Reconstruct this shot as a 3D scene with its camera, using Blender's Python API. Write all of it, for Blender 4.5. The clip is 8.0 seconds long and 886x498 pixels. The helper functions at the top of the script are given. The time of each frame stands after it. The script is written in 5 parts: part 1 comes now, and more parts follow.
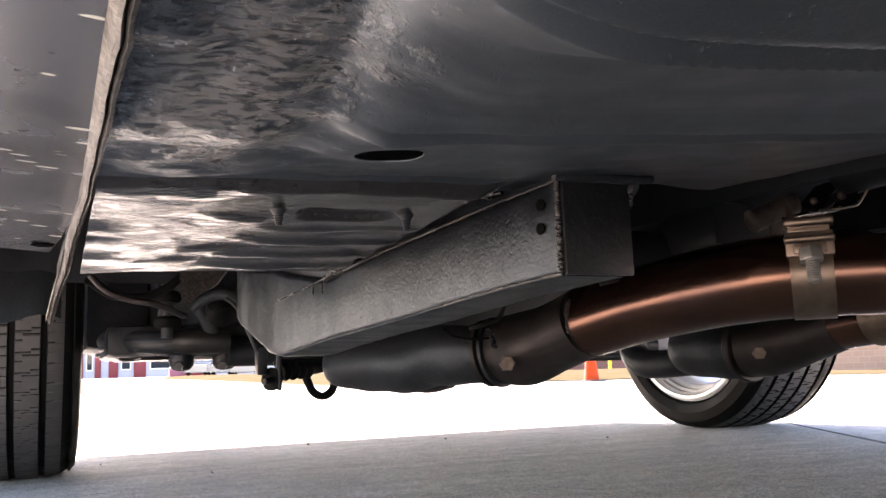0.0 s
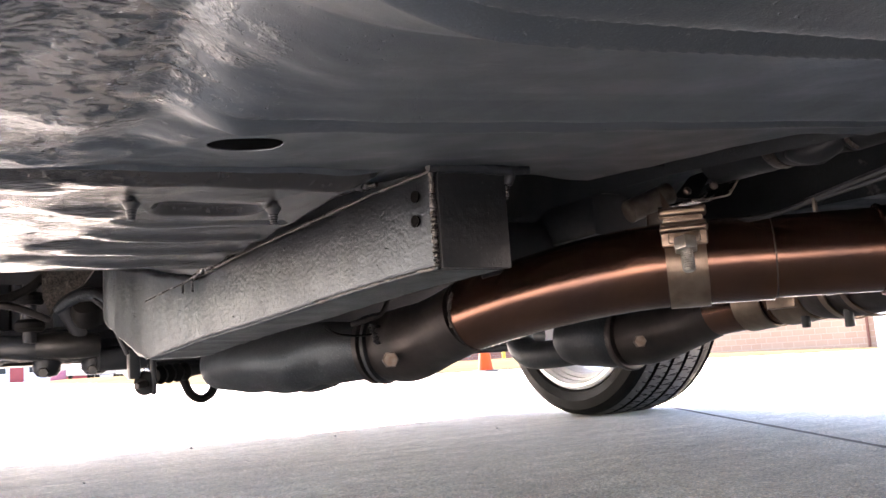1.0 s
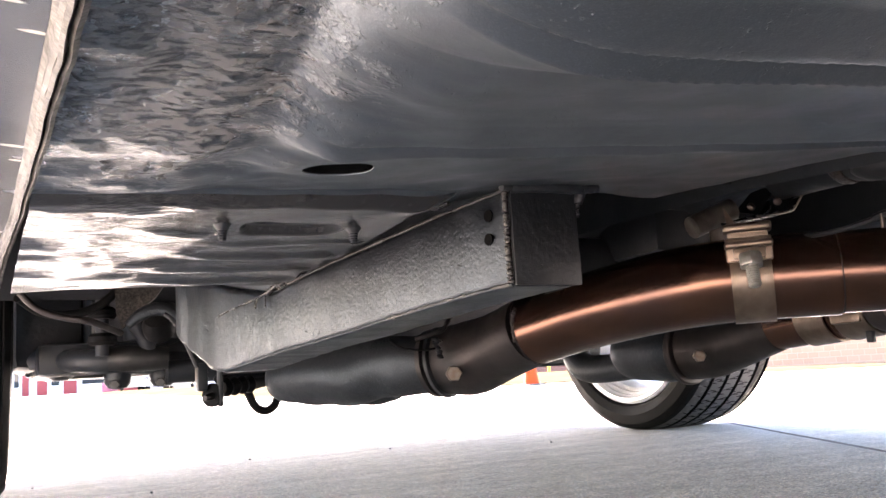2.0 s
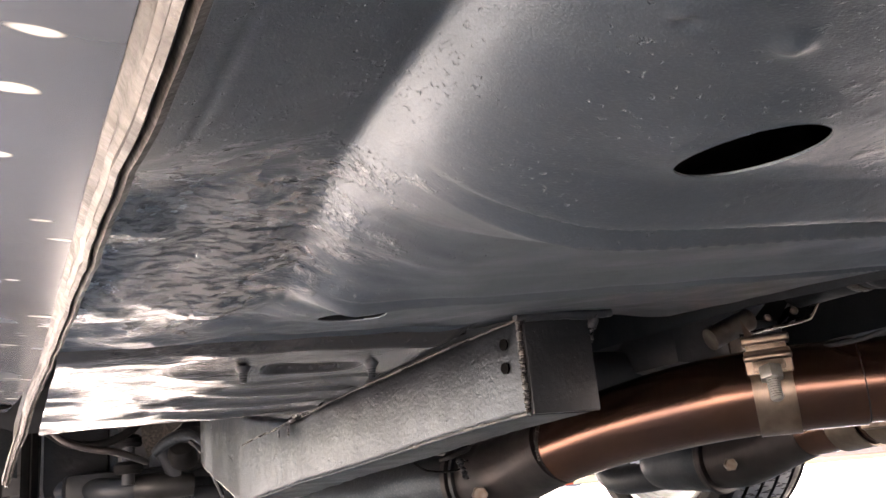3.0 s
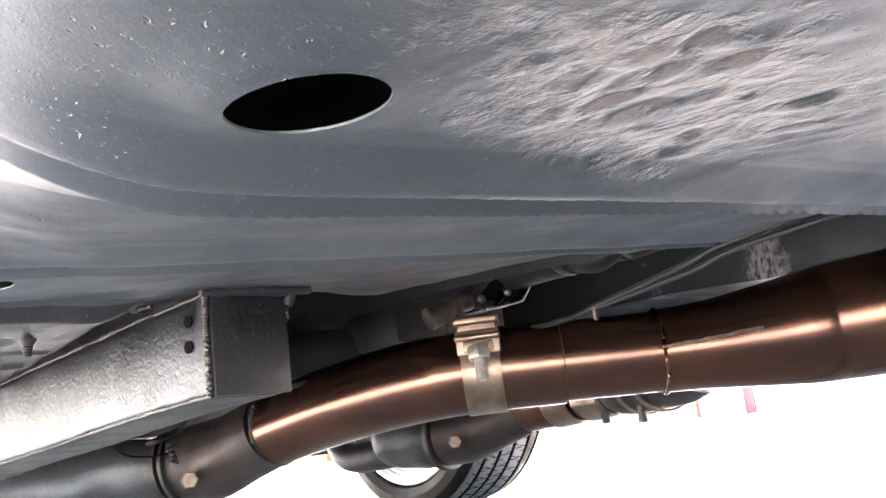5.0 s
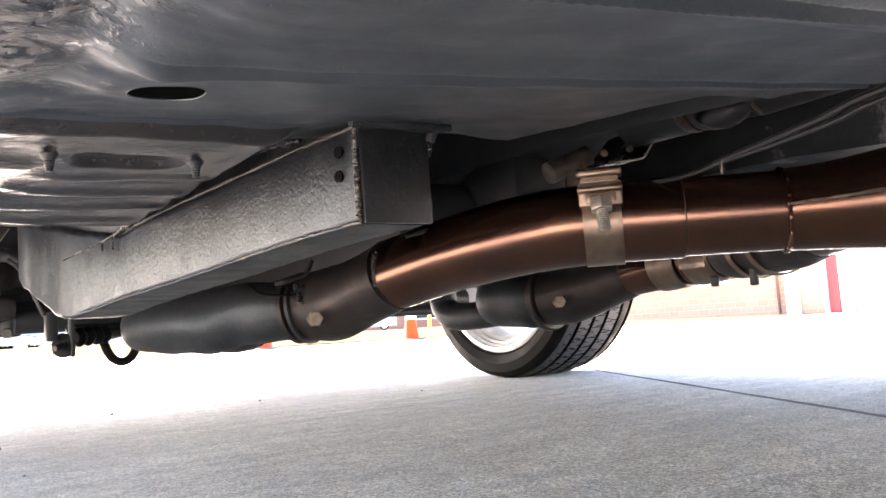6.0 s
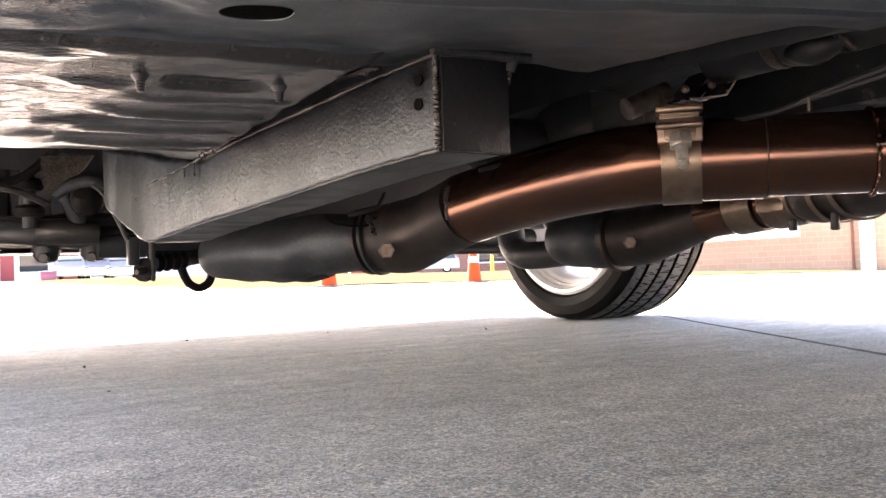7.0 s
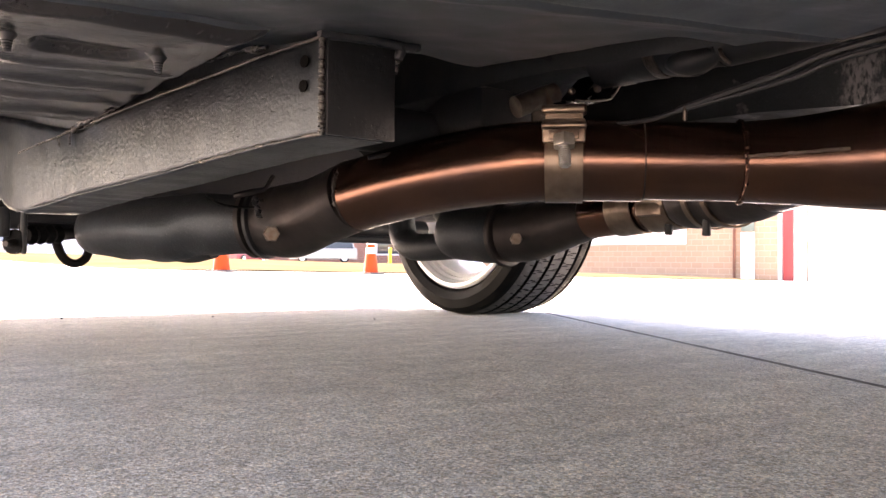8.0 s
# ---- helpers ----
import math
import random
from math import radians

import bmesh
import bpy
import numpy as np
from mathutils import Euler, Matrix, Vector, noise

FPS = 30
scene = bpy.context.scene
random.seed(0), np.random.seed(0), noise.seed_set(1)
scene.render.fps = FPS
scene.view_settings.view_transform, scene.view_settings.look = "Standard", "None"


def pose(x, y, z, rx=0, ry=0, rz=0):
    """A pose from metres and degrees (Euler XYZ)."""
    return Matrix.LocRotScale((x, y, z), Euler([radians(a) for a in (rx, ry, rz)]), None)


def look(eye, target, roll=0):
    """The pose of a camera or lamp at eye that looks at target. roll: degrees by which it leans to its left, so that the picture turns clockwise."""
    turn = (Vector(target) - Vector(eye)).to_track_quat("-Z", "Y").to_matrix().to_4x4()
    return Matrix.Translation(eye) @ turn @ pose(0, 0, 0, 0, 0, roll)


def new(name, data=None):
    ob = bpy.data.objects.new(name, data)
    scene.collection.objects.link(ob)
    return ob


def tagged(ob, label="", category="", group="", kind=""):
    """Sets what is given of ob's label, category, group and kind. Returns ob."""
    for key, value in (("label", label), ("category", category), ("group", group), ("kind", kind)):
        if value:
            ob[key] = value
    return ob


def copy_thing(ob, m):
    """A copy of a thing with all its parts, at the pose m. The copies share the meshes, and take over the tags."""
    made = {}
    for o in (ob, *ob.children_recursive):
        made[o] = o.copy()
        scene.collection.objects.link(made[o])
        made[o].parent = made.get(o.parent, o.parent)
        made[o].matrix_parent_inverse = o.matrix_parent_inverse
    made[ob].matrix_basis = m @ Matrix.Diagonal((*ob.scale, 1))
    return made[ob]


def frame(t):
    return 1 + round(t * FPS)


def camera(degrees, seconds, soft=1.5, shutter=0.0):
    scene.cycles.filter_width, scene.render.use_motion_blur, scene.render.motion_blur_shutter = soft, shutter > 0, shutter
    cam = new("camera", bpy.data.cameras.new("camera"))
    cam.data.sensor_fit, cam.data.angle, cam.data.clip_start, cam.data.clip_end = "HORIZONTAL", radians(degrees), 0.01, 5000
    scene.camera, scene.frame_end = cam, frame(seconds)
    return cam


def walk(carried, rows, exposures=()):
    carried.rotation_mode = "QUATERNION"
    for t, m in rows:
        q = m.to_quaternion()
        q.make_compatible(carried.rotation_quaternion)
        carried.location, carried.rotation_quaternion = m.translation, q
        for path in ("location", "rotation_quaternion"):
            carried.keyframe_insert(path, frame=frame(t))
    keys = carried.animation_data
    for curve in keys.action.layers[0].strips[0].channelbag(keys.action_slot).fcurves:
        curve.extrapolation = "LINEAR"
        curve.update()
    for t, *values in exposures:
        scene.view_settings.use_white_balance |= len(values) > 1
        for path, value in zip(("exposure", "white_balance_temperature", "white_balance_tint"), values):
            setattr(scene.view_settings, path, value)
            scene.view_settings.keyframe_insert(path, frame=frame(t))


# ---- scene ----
cam = camera(54.6, 8.0)
PATH = [
    (0, (0.561, 0.639, 0.145), (1.378, 2.442, 0.433), -2.0),
    (0.5, (0.572, 0.645, 0.148), (1.515, 2.381, 0.461), -3.6),
    (1, (0.584, 0.653, 0.148), (1.619, 2.344, 0.408), -3.8),
    (1.2, (0.585, 0.655, 0.147), (1.627, 2.344, 0.393), -3.8),
    (2.3, (0.551, 0.642, 0.153), (1.448, 2.396, 0.5), -3.8),
    (2.5, (0.553, 0.639, 0.156), (1.432, 2.39, 0.554), -4.2),
    (3, (0.557, 0.628, 0.169), (1.447, 2.341, 0.695), -5.7),
    (3.5, (0.569, 0.613, 0.183), (1.546, 2.244, 0.805), -6.9),
    (4, (0.599, 0.614, 0.188), (1.737, 2.132, 0.822), -8.3),
    (4.5, (0.61, 0.618, 0.183), (1.862, 2.073, 0.742), -7.9),
    (5, (0.622, 0.626, 0.169), (1.939, 2.072, 0.588), -6.9),
    (5.2, (0.615, 0.629, 0.162), (1.919, 2.101, 0.525), -6.2),
    (6.3, (0.575, 0.643, 0.132), (1.699, 2.293, 0.258), -3.5),
    (6.5, (0.575, 0.643, 0.131), (1.667, 2.315, 0.229), -3.1),
    (7, (0.57, 0.644, 0.127), (1.623, 2.344, 0.182), -2.2),
    (7.5, (0.573, 0.64, 0.123), (1.684, 2.302, 0.157), -1.1),
    (8, (0.58, 0.634, 0.123), (1.825, 2.198, 0.157), 0.5),
]
EXPOSE = [(0, 4.2, 7000, 23), (0.5, 4.7, 7000, 23), (1, 4.95, 7000, 23), (2.5, 5.15, 6900, 22), (3, 5.2, 7100, 23), (3.5, 5.5, 7200, 24), (4, 5.8, 7200, 24),
          (4.5, 6.05, 7000, 22), (5.2, 6.25, 6600, 19), (6.5, 4.8, 7400, 23), (7.2, 4.8, 7600, 25), (8, 4.8, 7900, 28)]
walk(cam, [(t, look(eye, target, roll)) for t, eye, target, roll in PATH], EXPOSE)

# ---- light: clear sky and a sun ahead of the car, a little to its left ----
SUN_EL, SUN_AZ = 33.0, -6.0     # azimuth in degrees from +y, positive to +x
world = bpy.data.worlds.new("sky")
scene.world = world
world.use_nodes = True
wn = world.node_tree.nodes
wn.clear()
sky = wn.new("ShaderNodeTexSky")
sky.sky_type, sky.sun_disc = "NISHITA", False
sky.sun_elevation, sky.sun_rotation = radians(SUN_EL), radians(SUN_AZ)
back = wn.new("ShaderNodeBackground")
back.inputs["Strength"].default_value = 0.06
wout = wn.new("ShaderNodeOutputWorld")
world.node_tree.links.new(sky.outputs[0], back.inputs[0])
world.node_tree.links.new(back.outputs[0], wout.inputs[0])
sun = new("sun", bpy.data.lights.new("sun", "SUN"))
sun.data.energy, sun.data.angle, sun.data.color = 3.8, radians(0.53), (1.0, 0.95, 0.88)
sun_from = Vector((math.sin(radians(SUN_AZ)) * math.cos(radians(SUN_EL)),
                   math.cos(radians(SUN_AZ)) * math.cos(radians(SUN_EL)), math.sin(radians(SUN_EL))))
sun.matrix_world = look(sun_from * 30, (0, 0, 0))


# ---- materials ----
def material(name, color, rough=0.5, metal=0.0, color2=None, scale=30.0, mix=0.5, bump=0.0, bump_scale=200.0,
             rough2=None, fine=0.0, fine_scale=900.0, coat=0.0, detail=6.0, contrast=0.2, by_object=0.0):
    """Principled surface with two-scale colour variation and relief, in metres of object space."""
    m = bpy.data.materials.new(name)
    m.use_nodes = True
    nt = m.node_tree
    b = nt.nodes["Principled BSDF"]
    b.inputs["Base Color"].default_value = (*color, 1)
    b.inputs["Roughness"].default_value = rough
    b.inputs["Metallic"].default_value = metal
    b.inputs["Coat Weight"].default_value = coat
    co = nt.nodes.new("ShaderNodeTexCoord")
    big = nt.nodes.new("ShaderNodeTexNoise")
    big.inputs["Scale"].default_value, big.inputs["Detail"].default_value = scale, detail
    nt.links.new(co.outputs["Object"], big.inputs["Vector"])
    ramp = nt.nodes.new("ShaderNodeMapRange")
    ramp.inputs["From Min"].default_value, ramp.inputs["From Max"].default_value = mix - contrast, mix + contrast
    nt.links.new(big.outputs["Fac"], ramp.inputs["Value"])
    last = None
    if color2:
        mx = nt.nodes.new("ShaderNodeMix")
        mx.data_type = "RGBA"
        mx.inputs[6].default_value, mx.inputs[7].default_value = (*color, 1), (*color2, 1)
        nt.links.new(ramp.outputs[0], mx.inputs[0])
        last = mx.outputs[2]
        if by_object:
            info = nt.nodes.new("ShaderNodeObjectInfo")
            hsv = nt.nodes.new("ShaderNodeHueSaturation")
            rng = nt.nodes.new("ShaderNodeMapRange")
            rng.inputs["To Min"].default_value, rng.inputs["To Max"].default_value = 1 - by_object, 1 + by_object
            nt.links.new(info.outputs["Random"], rng.inputs["Value"])
            nt.links.new(rng.outputs[0], hsv.inputs["Value"])
            nt.links.new(last, hsv.inputs["Color"])
            last = hsv.outputs[0]
        nt.links.new(last, b.inputs["Base Color"])
    if rough2 is not None:
        rr = nt.nodes.new("ShaderNodeMapRange")
        rr.inputs["To Min"].default_value, rr.inputs["To Max"].default_value = rough, rough2
        nt.links.new(ramp.outputs[0], rr.inputs["Value"])
        nt.links.new(rr.outputs[0], b.inputs["Roughness"])
    normal = None
    for amount, sc in ((bump, bump_scale), (fine, fine_scale)):
        if amount:
            n = nt.nodes.new("ShaderNodeTexNoise")
            n.inputs["Scale"].default_value, n.inputs["Detail"].default_value = sc, 4
            nt.links.new(co.outputs["Object"], n.inputs["Vector"])
            bp = nt.nodes.new("ShaderNodeBump")
            bp.inputs["Strength"].default_value, bp.inputs["Distance"].default_value = 1.0, amount
            nt.links.new(n.outputs["Fac"], bp.inputs["Height"])
            if normal:
                nt.links.new(normal, bp.inputs["Normal"])
            normal = bp.outputs[0]
    if normal:
        nt.links.new(normal, b.inputs["Normal"])
    return m


def coating(name, dark, dust, rough, gloss, pits, dust_at=0.56, peels=(), lump=0.0011, grit_=0.0004, spec=0.5, runs=False):
    """Brushed-on black coating: fine grain, pits, runs, and patches that are dusty and duller or bare and glossier."""
    m = bpy.data.materials.new(name)
    m.use_nodes = True
    nt = m.node_tree
    p = nt.nodes["Principled BSDF"]
    p.inputs["Specular IOR Level"].default_value = spec
    co = nt.nodes.new("ShaderNodeTexCoord")

    def tex(kind, scale, detail=5.0, rough_=0.55):
        n = nt.nodes.new(kind)
        n.inputs["Scale"].default_value = scale
        if kind == "ShaderNodeTexNoise":
            n.inputs["Detail"].default_value, n.inputs["Roughness"].default_value = detail, rough_
        nt.links.new(co.outputs["Object"], n.inputs["Vector"])
        return n

    def rng(sock, a, b, c, d):
        r = nt.nodes.new("ShaderNodeMapRange")
        for k, v in (("From Min", a), ("From Max", b), ("To Min", c), ("To Max", d)):
            r.inputs[k].default_value = v
        nt.links.new(sock, r.inputs["Value"])
        return r.outputs[0]

    def mix(f, a, b):
        n = nt.nodes.new("ShaderNodeMix")
        n.data_type = "RGBA"
        nt.links.new(f, n.inputs[0])
        n.inputs[6].default_value = (*a, 1) if isinstance(a, tuple) else (0, 0, 0, 1)
        if not isinstance(a, tuple):
            nt.links.new(a, n.inputs[6])
        n.inputs[7].default_value = (*b, 1)
        return n.outputs[2]

    big, mid, fine = tex("ShaderNodeTexNoise", 11), tex("ShaderNodeTexNoise", 75), tex("ShaderNodeTexNoise", 900, 3, 0.7)
    grain = tex("ShaderNodeTexNoise", 260, 4, 0.75)
    fleck_tex = tex("ShaderNodeTexVoronoi", 210)
    col = mix(rng(big.outputs["Fac"], dust_at - 0.2, dust_at + 0.2, 0, 0.8), dark, dust)
    col = mix(rng(grain.outputs["Fac"], 0.52, 0.75, 0, 0.7), col, dust)
    thin = tex("ShaderNodeTexNoise", 24, 3)
    near_fleck = rng(fleck_tex.outputs["Distance"], 0.05, 0.13, 1, 0)
    few = nt.nodes.new("ShaderNodeMath")
    few.operation = "MULTIPLY"
    nt.links.new(near_fleck, few.inputs[0])
    nt.links.new(rng(thin.outputs["Fac"], 0.44, 0.62, 0, 1), few.inputs[1])
    speck = few.outputs[0]
    col = mix(rng(speck, 0, 1, 0, 0.45), col, tuple(3.0 * c for c in dust))
    gl = tex("ShaderNodeTexNoise", 17, 4)
    shine = rng(gl.outputs["Fac"], 0.42, 0.62, rough, gloss)
    normal = None
    layers = []
    for *peel, bare, depth, sx, sy in peels:
        # a patch with a ragged outline where the coat has lifted into glossy flakes
        mp = nt.nodes.new("ShaderNodeMapping")
        mp.vector_type = "TEXTURE"
        mp.inputs["Location"].default_value = (*peel[:2], 0)
        mp.inputs["Scale"].default_value = (*peel[2:4], 10)
        nt.links.new(co.outputs["Object"], mp.inputs["Vector"])
        ln = nt.nodes.new("ShaderNodeVectorMath")
        ln.operation = "LENGTH"
        nt.links.new(mp.outputs[0], ln.inputs[0])
        rag = tex("ShaderNodeTexNoise", 42, 6, 0.7)
        add = nt.nodes.new("ShaderNodeMath")
        add.operation = "ADD"
        nt.links.new(ln.outputs["Value"], add.inputs[0])
        nt.links.new(rng(rag.outputs["Fac"], 0.3, 0.7, -0.5, 0.5), add.inputs[1])
        mask = rng(add.outputs[0], 0.55, 1.05, 1, 0)
        st = nt.nodes.new("ShaderNodeMapping")
        st.inputs["Scale"].default_value = (sx, sy, sx)
        st.inputs["Rotation"].default_value = (0, 0, 0.25)
        nt.links.new(co.outputs["Object"], st.inputs["Vector"])
        sn = nt.nodes.new("ShaderNodeTexNoise")
        sn.inputs["Scale"].default_value, sn.inputs["Detail"].default_value = 1.0, 4
        nt.links.new(st.outputs[0], sn.inputs["Vector"])
        mul = nt.nodes.new("ShaderNodeMath")
        mul.operation = "MULTIPLY"
        nt.links.new(mask, mul.inputs[0])
        nt.links.new(rng(sn.outputs["Fac"], 0.35, 0.65, 0, 1), mul.inputs[1])
        layers.append((mul.outputs[0], depth))
        sm = nt.nodes.new("ShaderNodeMix")
        nt.links.new(mask, sm.inputs[0])
        nt.links.new(shine, sm.inputs[2])
        sm.inputs[3].default_value = bare
        shine = sm.outputs[0]
    if runs:
        # drips and streaks that run down the sides
        rm = nt.nodes.new("ShaderNodeMapping")
        rm.inputs["Scale"].default_value = (140, 140, 16)
        nt.links.new(co.outputs["Object"], rm.inputs["Vector"])
        rn = nt.nodes.new("ShaderNodeTexNoise")
        rn.inputs["Scale"].default_value, rn.inputs["Detail"].default_value = 1.0, 5
        nt.links.new(rm.outputs[0], rn.inputs["Vector"])
        col = mix(rng(rn.outputs["Fac"], 0.52, 0.72, 0, 0.7), col, tuple(0.35 * c for c in dark))
        layers.append((rn.outputs["Fac"], 0.0003))
    nt.links.new(col, p.inputs["Base Color"])
    nt.links.new(shine, p.inputs["Roughness"])
    for sock, dist in layers + [(mid.outputs["Fac"], lump), (grain.outputs["Fac"], grit_), (fine.outputs["Fac"], 0.00008), (rng(speck, 0, 1, 0, pits), 0.0007)]:
        b = nt.nodes.new("ShaderNodeBump")
        b.inputs["Distance"].default_value = dist
        nt.links.new(sock, b.inputs["Height"])
        if normal:
            nt.links.new(normal, b.inputs["Normal"])
        normal = b.outputs[0]
    nt.links.new(normal, p.inputs["Normal"])
    return m


def satin_coat(name, dark, dust, rough, spec, worn=(), runs=0.0, coarse=1.0):
    """Sprayed black underseal: even satin, sand-fine grain, scattered grit, small pits; worn places are pitted and
    carry a tint.
    """
    m = bpy.data.materials.new(name)
    m.use_nodes = True
    nt = m.node_tree
    p = nt.nodes["Principled BSDF"]
    p.inputs["Specular IOR Level"].default_value = spec
    p.inputs["Specular Tint"].default_value = (0.74, 0.89, 1.0, 1)
    co = nt.nodes.new("ShaderNodeTexCoord").outputs["Object"]

    def tex(scale, detail=3.0, rough_=0.55, stretch=None):
        n = nt.nodes.new("ShaderNodeTexNoise")
        n.inputs["Scale"].default_value = scale
        n.inputs["Detail"].default_value, n.inputs["Roughness"].default_value = detail, rough_
        src = co
        if stretch:
            mp = nt.nodes.new("ShaderNodeMapping")
            mp.inputs["Scale"].default_value = stretch[:3]
            mp.inputs["Rotation"].default_value = (0, 0, stretch[3])
            nt.links.new(co, mp.inputs["Vector"])
            src = mp.outputs[0]
        nt.links.new(src, n.inputs["Vector"])
        return n.outputs["Fac"]

    def rng(sock, a, b, c, d):
        r = nt.nodes.new("ShaderNodeMapRange")
        for k, v in (("From Min", a), ("From Max", b), ("To Min", c), ("To Max", d)):
            r.inputs[k].default_value = v
        nt.links.new(sock, r.inputs["Value"])
        return r.outputs[0]

    def op(kind, a, b):
        n = nt.nodes.new("ShaderNodeMath")
        n.operation = kind
        for i, v in enumerate((a, b)):
            if isinstance(v, (int, float)):
                n.inputs[i].default_value = v
            else:
                nt.links.new(v, n.inputs[i])
        return n.outputs[0]

    def mix(f, a, b):
        n = nt.nodes.new("ShaderNodeMix")
        n.data_type = "RGBA"
        nt.links.new(f, n.inputs[0])
        for k, v in ((6, a), (7, b)):
            if isinstance(v, tuple):
                n.inputs[k].default_value = (*v, 1)
            else:
                nt.links.new(v, n.inputs[k])
        return n.outputs[2]

    grain = tex(1300 / coarse, 3, 0.6)
    soft = tex(9, 3)
    col = mix(rng(soft, 0.3, 0.7, 0, 1), dark, dust)
    col = mix(rng(grain, 0.54, 0.70, 0, 0.7), col, tuple(3.0 * c for c in dust))
    col = mix(rng(grain, 0.46, 0.32, 0, 0.6), col, tuple(0.4 * c for c in dark))
    region = rng(tex(20, 3), 0.52, 0.68, 0, 1)
    bits = op("MULTIPLY", rng(tex(620 / coarse, 2), 0.63, 0.74, 0, 1), region)
    col = mix(rng(bits, 0.3, 1, 0, 0.75), col, tuple(4.5 * c for c in dust))
    pits = op("MULTIPLY", rng(tex(380 / coarse, 3), 0.36, 0.26, 0, 1), rng(tex(33, 2), 0.47, 0.60, 0, 1))
    shine = rng(tex(26, 4), 0.35, 0.65, rough * 1.15, rough * 0.85)
    if runs:
        # drips and stains that run down the sides
        drip = tex(1.0, 5, 0.7, (210, 210, 48, 0))
        stain = tex(30, 5, 0.65)
        col = mix(rng(drip, 0.48, 0.72, 0, 0.6 * runs), col, tuple(0.4 * c for c in dark))
        col = mix(rng(stain, 0.46, 0.66, 0, runs), col, tuple(0.45 * c for c in dark))
    heights = [(grain, 0.00011 * coarse), (tex(240, 3), 0.00010 * coarse), (tex(60, 2), 0.00025), (bits, 0.0004), (pits, -0.0005)]
    for x, y, sx, sy, turn, gloss, deep, fx, fy, tint in worn:
        mp = nt.nodes.new("ShaderNodeMapping")
        mp.vector_type = "TEXTURE"
        mp.inputs["Location"].default_value = (x, y, 0)
        mp.inputs["Rotation"].default_value = (0, 0, turn)
        mp.inputs["Scale"].default_value = (sx, sy, 10)
        nt.links.new(co, mp.inputs["Vector"])
        ln = nt.nodes.new("ShaderNodeVectorMath")
        ln.operation = "LENGTH"
        nt.links.new(mp.outputs[0], ln.inputs[0])
        mask = rng(op("ADD", ln.outputs["Value"], rng(tex(55, 5, 0.65), 0.3, 0.7, -0.45, 0.45)), 0.6, 1.05, 1, 0)
        flakes = rng(tex(1.0, 5, 0.6, (fx, fy, fx, turn)), 0.36, 0.54, 0, 1)
        heights.append((op("MULTIPLY", mask, flakes), deep))
        if tint:
            col = mix(op("MULTIPLY", mask, rng(flakes, 0.2, 1, 0, 0.9)), col, tint)
        sm = nt.nodes.new("ShaderNodeMix")
        nt.links.new(mask, sm.inputs[0])
        nt.links.new(shine, sm.inputs[2])
        sm.inputs[3].default_value = gloss
        shine = sm.outputs[0]
    nt.links.new(col, p.inputs["Base Color"])
    nt.links.new(shine, p.inputs["Roughness"])
    normal = None
    for sock, dist in heights:
        b = nt.nodes.new("ShaderNodeBump")
        b.invert = dist < 0
        b.inputs["Distance"].default_value = abs(dist)
        nt.links.new(sock, b.inputs["Height"])
        if normal:
            nt.links.new(normal, b.inputs["Normal"])
        normal = b.outputs[0]
    nt.links.new(normal, p.inputs["Normal"])
    return m


# each worn place: middle and half size from the car's origin, turn, roughness, relief, grain along x and y, tint
# the floor's pale tints paint in bright ground mirrored by lifted and crumpled coat
UNDERCOAT = satin_coat("undercoat", (0.0068, 0.0080, 0.0096), (0.0115, 0.0130, 0.0148), 0.44, 1.0,
                       worn=((-0.43, -0.212, 0.085, 0.040, 0.15, 0.33, 0.0008, 190, 80, (0.085, 0.073, 0.068)), (-0.622, 0.025, 0.058, 0.13, 0.0, 0.24, 0.0010, 120, 230, (0.125, 0.118, 0.112))))
FARCOAT = satin_coat("peeling_coat", (0.0050, 0.0056, 0.0066), (0.009, 0.0096, 0.0105), 0.6, 0.25,
                     worn=((0.168, 0.20, 0.018, 0.014, 0.5, 0.5, 0.0003, 90, 200, (0.11, 0.108, 0.112)), (0.16, 0.07, 0.026, 0.022, 0.5, 0.5, 0.0003, 90, 200, (0.11, 0.108, 0.112))))
TARCOAT = coating("tar_coat", (0.010, 0.010, 0.011), (0.022, 0.0215, 0.021), 0.16, 0.07, 0.4, 0.62, lump=0.0008, grit_=0.00012, spec=0.48,
                  peels=((-0.60, 0.25, 0.055, 0.16, 0.08, 0.0014, 80, 190),))
RAILCOAT = satin_coat("rail_coat", (0.0034, 0.0041, 0.0050), (0.0076, 0.0083, 0.0094), 0.38, 0.42, runs=0.8, coarse=2.8)
CAPCOAT = coating("cap_coat", (0.0040, 0.0046, 0.0055), (0.0078, 0.0084, 0.0094), 0.42, 0.3, -1.0, grit_=0.0002, spec=0.4, runs=True)
# pale scuffs; also the painted highlight on the rail's upper edge
SCUFF_GLINT = coating("scuff_and_glint", (0.012, 0.0115, 0.011), (0.075, 0.069, 0.062), 0.4, 0.25, -1.0, 0.5, lump=0.0012, grit_=0.0010, spec=0.4)
BLACK = material("black_chassis", (0.0068, 0.0082, 0.0104), 0.40, 0, (0.015, 0.0172, 0.0205), 30, 0.55, 0.0006, 120, 0.7)
VOID = material("hole_shade", (0.003, 0.003, 0.003), 0.95, 0, (0.004, 0.004, 0.004), 30)
JOINT = material("dirty_joint", (0.045, 0.036, 0.030), 0.9, 0, (0.09, 0.07, 0.055), 60)
SEALER = material("seam_sealer", (0.012, 0.012, 0.012), 0.16, 0, (0.03, 0.03, 0.03), 60, 0.5, 0.002, 260, 0.35)
